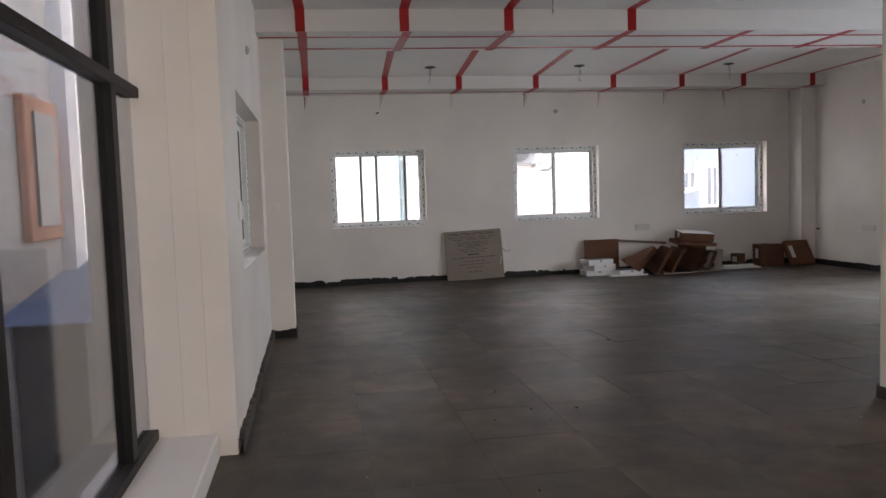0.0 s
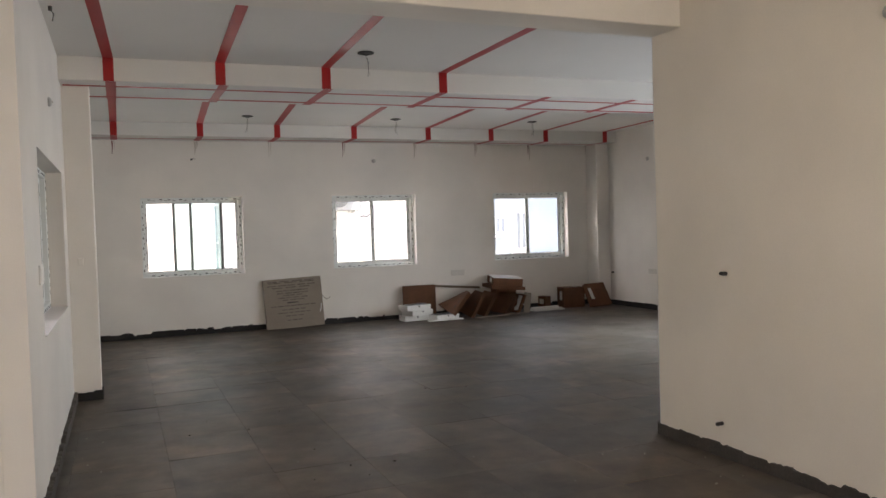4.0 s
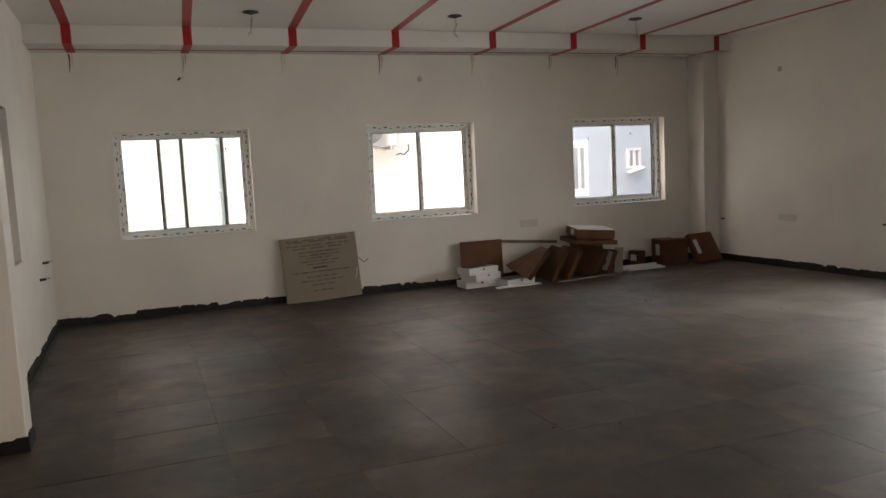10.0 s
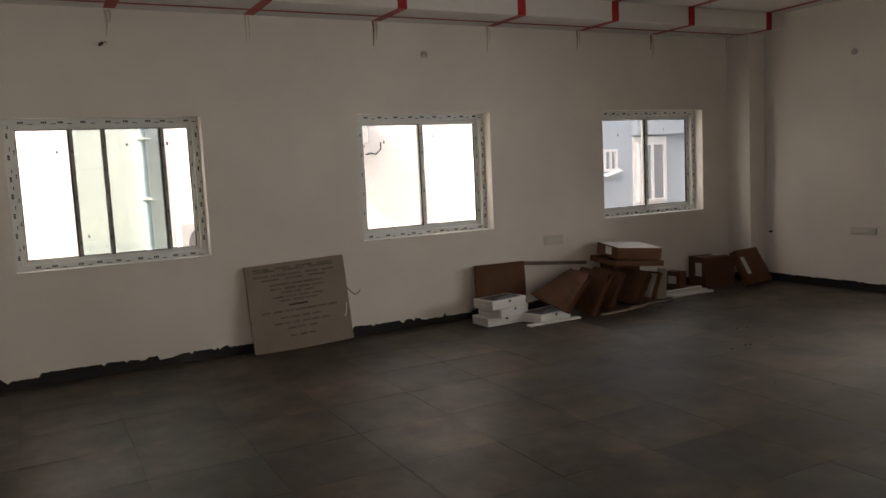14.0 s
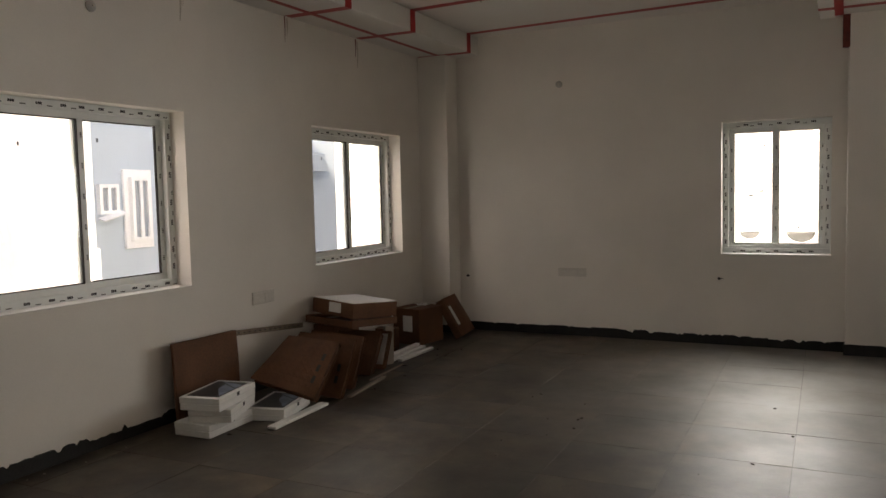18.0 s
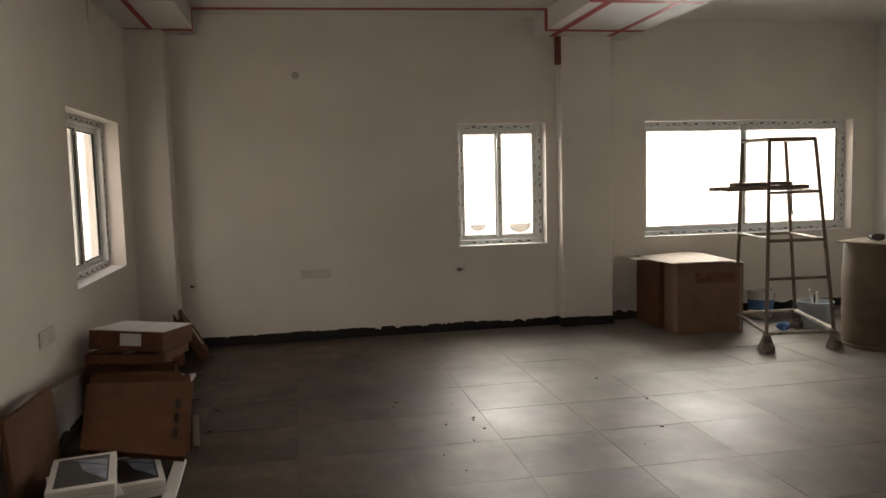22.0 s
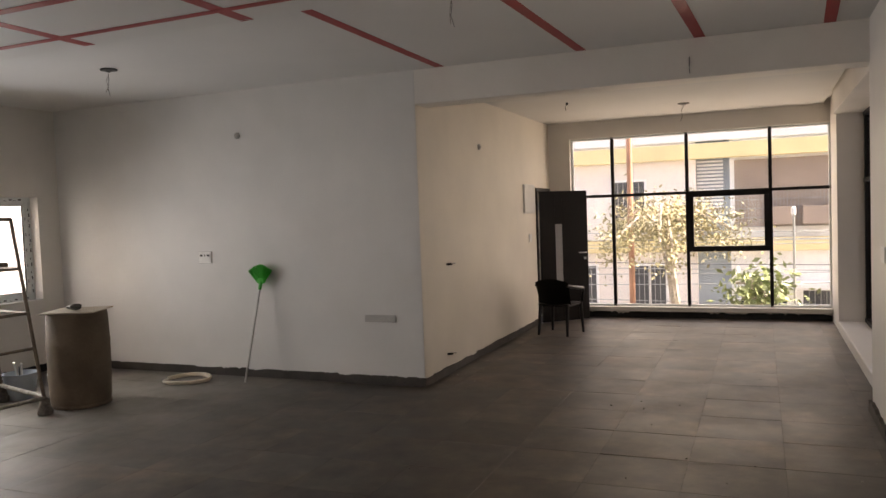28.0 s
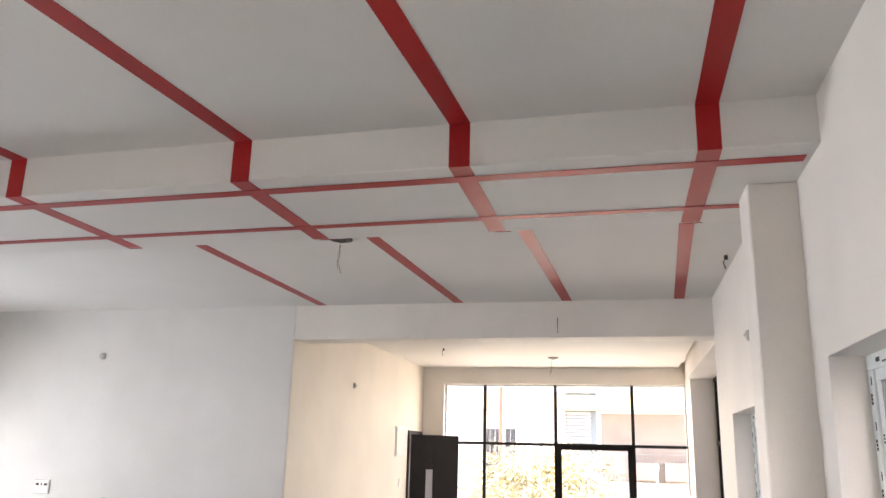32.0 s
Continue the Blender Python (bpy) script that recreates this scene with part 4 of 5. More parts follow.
for v in bm.verts:
    back = max(0.0, v.co.x - 0.02) / 0.38
    v.co.y -= 0.16 * max(0.0, -v.co.x - 0.1) * (v.co.y > 0)
    v.co.z += 0.006 * max(0, noise.noise(v.co * 5)) + 0.02 * back * back * math.exp(-((v.co.y + 0.12) / 0.16) ** 2)
solid("cover_sheet", bm, M_COVER, "pale thin board sheet curling over the cartons", "sheet", m=pose(8.26, 7.58, 0.699, 0, 0, -5))
bm = slab(-0.16, 0.16, -0.10, 0.10, 0, 0.004)
bmesh.ops.subdivide_edges(bm, edges=list(bm.edges), cuts=4, use_grid_fill=True)
for v in bm.verts:
    v.co.z += 0.02 * abs(noise.noise(v.co * 9))
solid("cover_sheet", bm, M_COVER, "torn pale board flap jutting past the carton", "sheet", m=pose(8.48, 8.03, 0.689, 2, 0, 8))

# ---------------------------------------------------------------- rolling scaffold
scaf = thing("rolling_scaffold", "narrow steel pipe scaffold on cement-caked castors", "scaffold", pose(7.39, 7.07, 0))
FEET = {"a": Vector((-0.43, 0.45, 0.14)), "b": Vector((-0.49, -0.17, 0.14)), "c": Vector((0.43, -0.44, 0.14)), "d": Vector((0.49, 0.18, 0.14))}
TOPS = {"a": Vector((-0.23, 0.31, 1.85)), "b": Vector((-0.23, -0.14, 1.85)), "c": Vector((0.27, -0.19, 1.86)), "d": Vector((0.27, 0.26, 1.86))}


def on_leg(k, z):
    a, b = FEET[k], TOPS[k]
    return a + (b - a) * ((z - a.z) / (b.z - a.z))


for k in "abcd":
    part("leg", rod(FEET[k], TOPS[k], 0.017), M_PIPE, scaf, smooth=True)
for p, q, z, r in (("a", "b", 1.85, 0.017), ("b", "c", 1.85, 0.015), ("c", "d", 1.86, 0.015), ("d", "a", 1.85, 0.017), ("a", "b", 0.96, 0.015), ("b", "c", 0.96, 0.013), ("c", "d", 0.96, 0.013), ("d", "a", 0.98, 0.013), ("a", "b", 0.63, 0.014), ("b", "a", 1.38, 0.013), ("d", "c", 1.40, 0.013), ("c", "b", 1.385, 0.013), ("a", "b", 0.16, 0.018), ("b", "c", 0.17, 0.022), ("c", "d", 0.17, 0.02), ("d", "a", 0.17, 0.018)):
    part("rail", rod(on_leg(p, z), on_leg(q, z), r), M_PIPE_L if z < 0.3 else M_PIPE, scaf, smooth=True)
for k in "abcd":
    f = FEET[k]
    cst = part("castor", rod((f.x, f.y, 0.02), (f.x, f.y, 0.15), 0.028, 0.03, 12), M_CASTOR, scaf)
    bm = lathe([(0.03, -0.02), (0.042, -0.014), (0.042, 0.014), (0.03, 0.02)], 20)
    bm.transform(pose(f.x - 0.045, f.y, 0.045, 90, 0, 35))
    part("wheel", bm, M_CASTOR, cst)
    bm = lathe([(0.062, 0.0), (0.072, 0.012), (0.066, 0.045), (0.05, 0.085), (0.04, 0.125), (0.03, 0.15), (0.012, 0.155)], 18)
    bmesh.ops.translate(bm, verts=bm.verts, vec=(f.x, f.y, 0.002))
    for v in bm.verts:
        v.co += Vector((noise.noise(v.co * 40), noise.noise(v.co * 41 + Vector((7, 0, 0))), noise.noise(v.co * 37))) * 0.016
        v.co.z = max(0.002, v.co.z)
    part("cement_lump", bm, M_CASTOR, cst)
rs = random.Random(8)
for k, (dx, dz, ln) in enumerate(((0.02, 1.425, 0.95), (-0.07, 1.42, 0.9), (0.10, 1.418, 0.7), (0.03, 1.455, 0.62))):
    bm = slab(-0.045, 0.045, -ln / 2, ln / 2, -0.016, 0.016)
    bmesh.ops.subdivide_edges(bm, edges=[e for e in bm.edges if abs(e.verts[0].co.y - e.verts[1].co.y) > 0.1], cuts=8)
    for v in bm.verts:
        v.co += Vector((noise.noise(v.co * 8 + Vector((k, 0, 0))), 0, noise.noise(v.co * 9 + Vector((0, k, 0))))) * 0.008
    solid("plank", bm, M_PLANK, "rough weathered plank lying across the scaffold", "plank", m=pose(7.39 + dx - 0.19 + k * 0.03, 7.07 + 0.37 - k * 0.03, dz, 0, 0, 6 + rs.uniform(-4, 4)), group="planks on the scaffold")
bm = sweep([(0.17, -0.19, 1.39), (0.17, -0.195, 1.30), (0.175, -0.20, 1.22), (0.17, -0.21, 1.15)], 0.008, 6)
part("cord", bm, M_DARK, scaf, "short dark cord")
bm = bmesh.new()
bmesh.ops.create_icosphere(bm, subdivisions=3, radius=0.062, matrix=pose(7.72, 6.83, 0.04) @ Matrix.Diagonal((1, 1.2, 0.62, 1)))
for v in bm.verts:
    v.co += Vector((noise.noise(v.co * 18), noise.noise(v.co * 19 + Vector((3, 0, 0))), max(-0.4, noise.noise(v.co * 17)))) * 0.03
    v.co.z = max(0.001, v.co.z)
solid("blue_rag", bm, M_BUCKET_B, "crumpled blue rag beside the scaffold's castor", "rag")

# ---------------------------------------------------------------- drum, buckets, hose, broom
drum = thing("plastic_drum", "dusty brown plastic drum covered with a board", "drum", pose(6.90, 6.47, 0))
part("body", lathe([(0.262, 0.000), (0.272, 0.013), (0.276, 0.064), (0.281, 0.085), (0.287, 0.266), (0.291, 0.282), (0.291, 0.309), (0.289, 0.325), (0.290, 0.596), (0.293, 0.612), (0.293, 0.639), (0.289, 0.655), (0.282, 0.852), (0.279, 0.900), (0.272, 0.924)], 48), M_BARREL, drum, smooth=True)
part("base_ring", lathe([(0.274, 0.0), (0.28, 0.006), (0.28, 0.03), (0.273, 0.036)], 48), M_BARREL, drum, smooth=True)
part("side_lug", slab(0.262, 0.31, -0.03, 0.03, 0.44, 0.50, 0.008), M_BARREL, drum)
solid("cover_board", slab(-0.262, 0.262, -0.255, 0.255, 0, 0.012, 0.003), M_BOARD, "pale square board lying on the drum", "board", m=pose(6.90, 6.47, 0.925, 0, 0, 24))
bm = bmesh.new()
bmesh.ops.create_icosphere(bm, subdivisions=3, radius=0.07, matrix=pose(6.88, 6.51, 0.971) @ Matrix.Diagonal((1.1, 0.9, 0.42, 1)))
for v in bm.verts:
    v.co += Vector((noise.noise(v.co * 25), noise.noise(v.co * 26), noise.noise(v.co * 24 + Vector((0, 4, 0))) * 0.6)) * 0.02
    v.co.z = max(0.938, v.co.z)
solid("dark_rag", bm, M_DARK, "small dark crumpled rag on the drum's board", "rag")


def bucket(m, label, mat, r0, r1, h, band=None, handle=True):
    root = thing("bucket", label, "bucket", m, group="buckets by the wall")
    part("body", lathe([(r0, 0), (r0 + 0.004, 0.006), (r1, h - 0.012), (r1 + 0.008, h - 0.012), (r1 + 0.008, h), (r1 - 0.004, h), (r0 + 0.002, 0.012)], 32), mat, root, smooth=True)
    if band:
        z0, z1 = 0.30 * h, 0.66 * h
        rr = lambda z: r0 + (r1 - r0) * z / h + 0.003
        part("band", lathe([(rr(z0), z0), (rr(z1), z1), (rr(z1) - 0.002, z1), (rr(z0) - 0.002, z0)], 32), band, root, "blue band")
    if handle:
        pts = [((r1 + 0.012) * math.cos(a), -0.06 * math.sin(a) - 0.06 * 0, h - 0.03 - 0.10 * math.sin(a)) for a in (math.pi * k / 12 for k in range(13))]
        part("handle", sweep(pts, 0.004, 6), M_STEEL, root)
    return root


bucket(pose(8.44, 6.61, 0, 0, 0, 30), "white plastic paint bucket with a blue band", M_BUCKET, 0.115, 0.14, 0.30, M_BUCKET_B)
bk = bucket(pose(7.75, 6.46, 0, 0, 0, 40), "grey-blue plastic bucket holding tools", M_BUCKET_G, 0.12, 0.165, 0.27)
for nm, bm, mt, lb in (("trowel", slab(-0.05, 0.05, -0.004, 0.004, 0.10, 0.34, 0.006), M_DARK, "dark steel trowel standing in the bucket"), ("brush_handle", rod((0.03, 0.02, 0.05), (0.14, -0.02, 0.40), 0.012), M_BUCKET, "pale brush handle standing in the bucket"), ("brush_handle", rod((-0.03, 0.0, 0.05), (0.06, 0.03, 0.37), 0.012), M_BUCKET, "pale brush handle standing in the bucket")):
    bm.transform(pose(7.75, 6.46, 0, 0, 0, 130))
    solid(nm, bm, mt, lb, "tool")
bucket(pose(7.42, 6.28, 0, 0, 0, 10), "small dusty white bucket beside the drum", M_BUCKET, 0.08, 0.10, 0.24, None, False)

rh = random.Random(5)
pts = []
for k in range(72):
    a = 2 * math.pi * k / 36
    r = 0.222 + 0.012 * math.sin(3 * a) + (0.012 if k >= 36 else 0)
    pts.append((r * math.cos(a) * 1.08, r * math.sin(a), 0.014 + (0.018 if k >= 36 else 0.0) * min(1, (k - 36) / 6 if k >= 36 else 0)))
solid("hose_coil", sweep(pts, 0.0135, 8), M_HOSE, "cream rubber hose coiled on the floor", "hose", m=pose(6.55, 5.33, 0, 0, 0, 20), smooth=True)

broom = thing("broom", "green broom standing upside down against the wall", "broom")
foot, neck = Vector((5.845, 5.25, 0.0)), Vector((5.735, 5.045, 1.04))
part("handle", rod(foot, neck, 0.0105), M_STICK, broom, smooth=True)
up = (neck - foot).normalized()
part("socket", rod(neck - up * 0.05, neck + up * 0.05, 0.017, 0.022), M_GREEN, broom)
bm, rg = bmesh.new(), random.Random(2)
for k in range(320):
    a, e = rg.uniform(-0.8, 0.8), rg.uniform(-0.16, 0.16)
    base = neck + up * 0.03 + Vector((a * 0.05, e * 0.05, 0))
    ln = 0.195 * (1 - 0.10 * abs(a)) * rg.uniform(0.88, 1.05)
    tip = base + Vector((math.sin(a) * ln * 0.80, e * 0.10, math.cos(a) * ln))
    tube_into(bm, base, tip, 0.0042, 0.0032, 4)
part("bristles", bm, M_GREEN, broom, "green bristles")
bm = slab(-0.055, 0.055, -0.018, 0.018, -0.03, 0.04, 0.012, 2)
bm.transform(Matrix.Translation(neck + up * 0.05))
part("head", bm, M_GREEN, broom)


# ---------------------------------------------------------------- switch plates, sockets, conduit stubs
M_STRIP_L = material("pale_warm_plastic", (0.66, 0.63, 0.58), 0.45, stain=(8, 0.05))
M_STRIP = material("pale_grey_plastic", (0.47, 0.455, 0.43), 0.45, stain=(8, 0.05))


def plate(name, label, m, w, h, cells=0, mat=M_PLATE, group="switch and socket plates"):
    """A wall plate that faces -y in its own space."""
    root = thing(name, label, "wall plate", m, group=group)
    part("frame", slab(-w / 2, w / 2, -0.012, 0, -h / 2, h / 2, 0.003), mat, root)
    for k in range(cells):
        c = w / cells
        x = -w / 2 + c * (k + 0.5)
        part("module", slab(x - c * 0.42, x + c * 0.42, -0.015, -0.011, -h * 0.36, h * 0.36, 0.002), mat, root)
    return root


def faces(x, y, z, rz):
    return pose(x, y, z, 0, 0, rz)


sw = plate("switch_plate", "off-white switch plate with dark indicator marks", faces(6.525, YP - SKEW * (6.525 - XP) + 0.001, 1.35, 180 - 0.7), 0.178, 0.128)
# grey backing paints the shadow outline round the plate
part("painted_shadow", slab(-0.094, 0.094, -0.004, 0.0, -0.069, 0.069), M_STRIP, sw)
for k, x in enumerate((-0.05, 0.0, 0.05)):
    part("button", slab(x - 0.021, x + 0.021, -0.016, -0.012, -0.048, -0.004, 0.002), M_PLATE, sw)
    part("indicator", slab(x - (0.018 if k != 1 else 0.007), x + (0.018 if k != 1 else 0.007), -0.015, -0.012, 0.012, 0.034), M_DARK, sw, "dark indicator window")
plate("socket_strip", "long pale grey socket plate low on the wall", faces(4.295, YP - SKEW * (4.295 - XP) + 0.001, 0.69, 180 - 0.7), 0.36, 0.075, 3, M_STRIP)
plate("socket_strip", "long cream socket plate flush in the wall", faces(5.735, YN - 0.001, 0.73, 0), 0.26, 0.10, 2, M_STRIP_L)
plate("socket_strip", "long cream socket plate flush in the wall", faces(XE - 0.001, 11.33, 0.665, -90), 0.30, 0.085, 3, M_STRIP_L)
plate("switch_plate", "small pale switch plate beside the entrance", faces(XP - 0.001, 0.99, 1.34, -90), 0.14, 0.12, 2)
plate("switch_plate", "small pale switch plate on the wall", faces(XW + 0.001, 5.70, 1.34, 90), 0.17, 0.12, 2)
plate("switch_plate", "small pale switch plate on the column", faces(-0.10, 8.544, 1.33, 0), 0.05, 0.07, 1, M_WALL)
db = thing("distribution_box", "white metal distribution box on the entrance wall", "electrical box", faces(XP, 1.00, 1.92, -90))
part("body", slab(-0.285, 0.285, -0.012, 0.0, -0.215, 0.215, 0.003), M_PLATE, db)
part("door", slab(-0.27, 0.27, -0.024, -0.012, -0.20, 0.20, 0.004), M_PLATE, db)


def stub(x, y, z, rz, group="conduit stubs in the walls"):
    root = thing("conduit_stub", "open dark conduit end sticking out of the wall", "conduit", pose(x, y, z, 0, 0, rz), group=group)
    part("pipe", rod((0, 0.002, 0), (0.012, -0.055, 0.004), 0.013, 0.012, 12), M_DARK, root)
    part("wire", sweep([(0.012, -0.05, 0.004), (0.03, -0.075, 0.012), (0.05, -0.08, 0.004)], 0.003, 5), M_DARK, root)
    return root


for x, y, z, rz in ((XE, 12.52, 0.60, -90), (XE, 9.88, 0.64, -90), (XP, 4.305, 1.197, -90), (XP, 4.365, 0.22, -90), (XWN, 12.1, 0.80, 90), (XWN, 11.75, 0.67, 90), (1.313, YN, 2.70, 0)):
    stub(x, y, z, rz)


def wall_point(x, y, z, rz):
    root = thing("lamp_point", "small round grey cap on the wall", "wall cap", pose(x, y, z, 0, 0, rz), group="capped lamp points on the walls")
    bm = lathe([(0.035, 0), (0.035, 0.012), (0.025, 0.022), (0.008, 0.026)], 20)
    bm.transform(pose(0, 0, 0, 90, 0, 0))
    part("cap", bm, M_STRIP, root, smooth=True)
    part("centre", rod((0, -0.018, 0), (0, -0.034, 0), 0.008), M_FILM, root)
    return root


for x, y, z, rz in ((6.0, YP - SKEW * (6.0 - XP), 2.70, 180), (XP, 3.14, 2.55, -90), (XE, 11.45, 2.61, -90), (4.25, YN, 2.69, 0), (XW, 6.95, 2.58, 90)):
    wall_point(x, y, z, rz)


# ---------------------------------------------------------------- ceiling boxes with loose wires
def ceiling_box(x, y, z=CEIL, seed=0, size=0.072):
    r = random.Random(seed)
    root = thing("ceiling_box", "open dark fan box with loose wires in the ceiling", "ceiling box", pose(x, y, z), group="fan boxes in the ceiling")
    part("rim", lathe([(size, 0.0), (size + 0.006, -0.004), (size + 0.006, -0.010), (size - 0.006, -0.011)], 28), M_DARK, root)
    part("hook", sweep([(-0.03, 0, 0.0), (-0.028, 0, -0.02), (0, 0, -0.03), (0.028, 0, -0.02), (0.03, 0, 0.0)], 0.004, 6), M_DARK, root)
    for k in range(2):
        a = r.uniform(0, 6.28)
        pts = [(0.01 * k, 0, -0.045), (0.01 + 0.02 * math.cos(a), 0.02 * math.sin(a), -0.10), (0.02 * math.cos(a + 1), 0.02 * math.sin(a + 1), -0.17), (0.045 * math.cos(a), 0.03 * math.sin(a), -0.215 - 0.02 * k)]
        part("wire", sweep(pts, 0.0022, 5), M_DARK if k else M_PIPE, root)
    return root


for k, (x, y) in enumerate(((2.44, 7.42), (6.18, 6.6), (1.57, 1.13), (1.965, 11.51), (4.135, 11.45), (6.405, 11.35))):
    ceiling_box(x, y, CEIL_F if y < SB0 else CEIL_S if y < MB0 else CEIL, k)
for k, (x, y, z) in enumerate(((2.92, 2.19, CEIL_F), (-0.14, 6.6, CEIL_S))):
    root = thing("ceiling_hook", "short dark conduit end with a wire under the ceiling", "conduit", pose(x, y, z), group="conduit ends under the ceiling")
    part("pipe", rod((0, 0, 0.002), (0, 0, -0.03), 0.014), M_DARK, root)
    part("wire", sweep([(0, 0, -0.02), (0.02, 0.01, -0.05), (0.01, 0.02, -0.10)], 0.004, 5), M_DARK, root)
solid("hanging_wire", sweep([(1.18, YP + 0.003, 3.04), (1.182, YP + 0.005, 2.97), (1.18, YP + 0.003, 2.90)], 0.004, 5), M_DARK, "short dark wire hanging on the beam's face", "wire")

# ---------------------------------------------------------------- entrance door, chair
doorway = thing("door_frame", "dark brown frame of the entrance doorway", "door frame", kind="structure")
for nm, r in (("jamb", (0.56, 0.619)), ("jamb", (-0.189, -0.13))):
    part(nm, slab(XP - 0.02, XP + 0.12, r[0], r[1], 0.0, 2.03, 0.003), M_DOOR, doorway)
part("head", slab(XP - 0.02, XP + 0.12, -0.189, 0.619, 2.03, 2.089, 0.003), M_DOOR, doorway)
ang = math.degrees(math.atan2(-0.59, -0.60))
leaf = thing("door_1", "dark brown entrance door standing open with a frosted strip", "door", pose(3.765, 0.575, 0, 0, 0, ang), kind="structure")
LW = 0.84
part("leaf_stile", slab(0, 0.26, -0.018, 0.018, 0.012, 2.03, 0.003), M_DOOR, leaf)
part("leaf_stile", slab(0.385, LW, -0.018, 0.018, 0.012, 2.03, 0.003), M_DOOR, leaf)
part("leaf_rail", slab(0.26, 0.385, -0.018, 0.018, 0.012, 0.45, 0.002), M_DOOR, leaf)
part("leaf_rail", slab(0.26, 0.385, -0.018, 0.018, 1.52, 2.03, 0.002), M_DOOR, leaf)
part("glass_strip", slab(0.26, 0.385, -0.008, 0.008, 0.45, 1.52), M_FROST, leaf, "frosted glass strip")
for s in (-1, 1):
    h = part("handle", rod((LW - 0.06, s * 0.018, 1.06), (LW - 0.06, s * 0.06, 1.06), 0.01), M_STEEL, leaf)
    part("lever", rod((LW - 0.055, s * 0.058, 1.06), (LW - 0.19, s * 0.058, 1.063), 0.009), M_STEEL, h)
    part("lock_rose", rod((LW - 0.06, s * 0.017, 0.97), (LW - 0.06, s * 0.024, 0.97), 0.022, None, 20), M_STEEL, leaf)
for z in (0.25, 1.02, 1.8):
    part("hinge", rod((-0.006, 0.02, z - 0.05), (-0.006, 0.02, z + 0.05), 0.008), M_STEEL, leaf)

chair = thing("plastic_chair", "black moulded plastic armchair in front of the open door", "chair", pose(3.27, 1.45, 0, 0, 0, -12))
for x, y in ((-0.23, -0.21), (0.23, -0.21)):
    part("leg", rod((x * 1.05, y * 1.1, 0), (x * 0.95, y * 0.95, 0.44), 0.018, 0.028, 10), M_CHAIR, chair, smooth=True)
for x, y in ((-0.20, 0.20), (0.20, 0.20)):
    part("leg", rod((x * 1.1, y * 1.25, 0), (x, y, 0.44), 0.018, 0.028, 10), M_CHAIR, chair, smooth=True)
bm = slab(-0.24, 0.24, -0.22, 0.23, 0.40, 0.44, 0.015, 2)
part("seat", bm, M_CHAIR, chair)
part("apron", slab(-0.23, 0.23, -0.225, -0.20, 0.36, 0.41, 0.006), M_CHAIR, chair)
bm = bmesh.new()
rows = []
for i in range(9):
    u = i / 8 * 2 - 1
    col = []
    for k in range(6):
        v = k / 5
        col.append(bm.verts.new((u * (0.235 + 0.02 * v), 0.21 + 0.11 * v - 0.07 * u * u, 0.42 + 0.38 * v - 0.06 * v * u * u)))
    rows.append(col)
for a, b in zip(rows, rows[1:]):
    for k in range(5):
        bm.faces.new((a[k], b[k], b[k + 1], a[k + 1]))
bmesh.ops.solidify(bm, geom=list(bm.faces), thickness=0.014)
part("backrest", bm, M_CHAIR, chair, smooth=True)
for s in (-1, 1):
    part("arm", sweep([(s * 0.235, 0.25, 0.70), (s * 0.27, 0.12, 0.67), (s * 0.28, -0.05, 0.645), (s * 0.275, -0.18, 0.63), (s * 0.255, -0.23, 0.58), (s * 0.235, -0.22, 0.43)], 0.022, 8), M_CHAIR, chair, smooth=True)
    # pale strip along each arm paints in its highlight
    part("arm_glint", sweep([(s * 0.272, 0.13, 0.692), (s * 0.282, -0.05, 0.667), (s * 0.278, -0.18, 0.652)], 0.006, 6), M_GLINT, chair, "pale strip painted as the arm's glint")


# ---------------------------------------------------------------- drips under the bands
rd = random.Random(12)
for x in XN:
    for k in range(2):
        w, h = rd.uniform(0.012, 0.03), rd.uniform(0.08, 0.26)
        z1 = NBZ - rd.uniform(0.0, 0.02)
        bm = bmesh.new()
        pts = [(x - 0.03 + k * 0.03 + w * math.sin(j) * 0.25 + s * w * (0.5 - 0.35 * j / 4), YN - 0.0035, z1 - h * j / 4) for s in (-1, 1) for j in range(5)]
        vs = [bm.verts.new(p) for p in pts]
        for j in range(4):
            bm.faces.new((vs[j], vs[j + 1], vs[6 + j], vs[5 + j]))
        solid("paint_drip", bm, M_FILM if k else M_RUST if rd.random() < 0.3 else M_FILM, "pale dried run of paint below the red band", "paint drip", group="dried paint runs", kind="structure")
solid("paint_drip", slab(8.573, 8.62, 8.79, 8.85, 2.70, MBZ - 0.004, 0.004), M_RUST, "red-brown band end running down the column", "painted band", kind="structure")


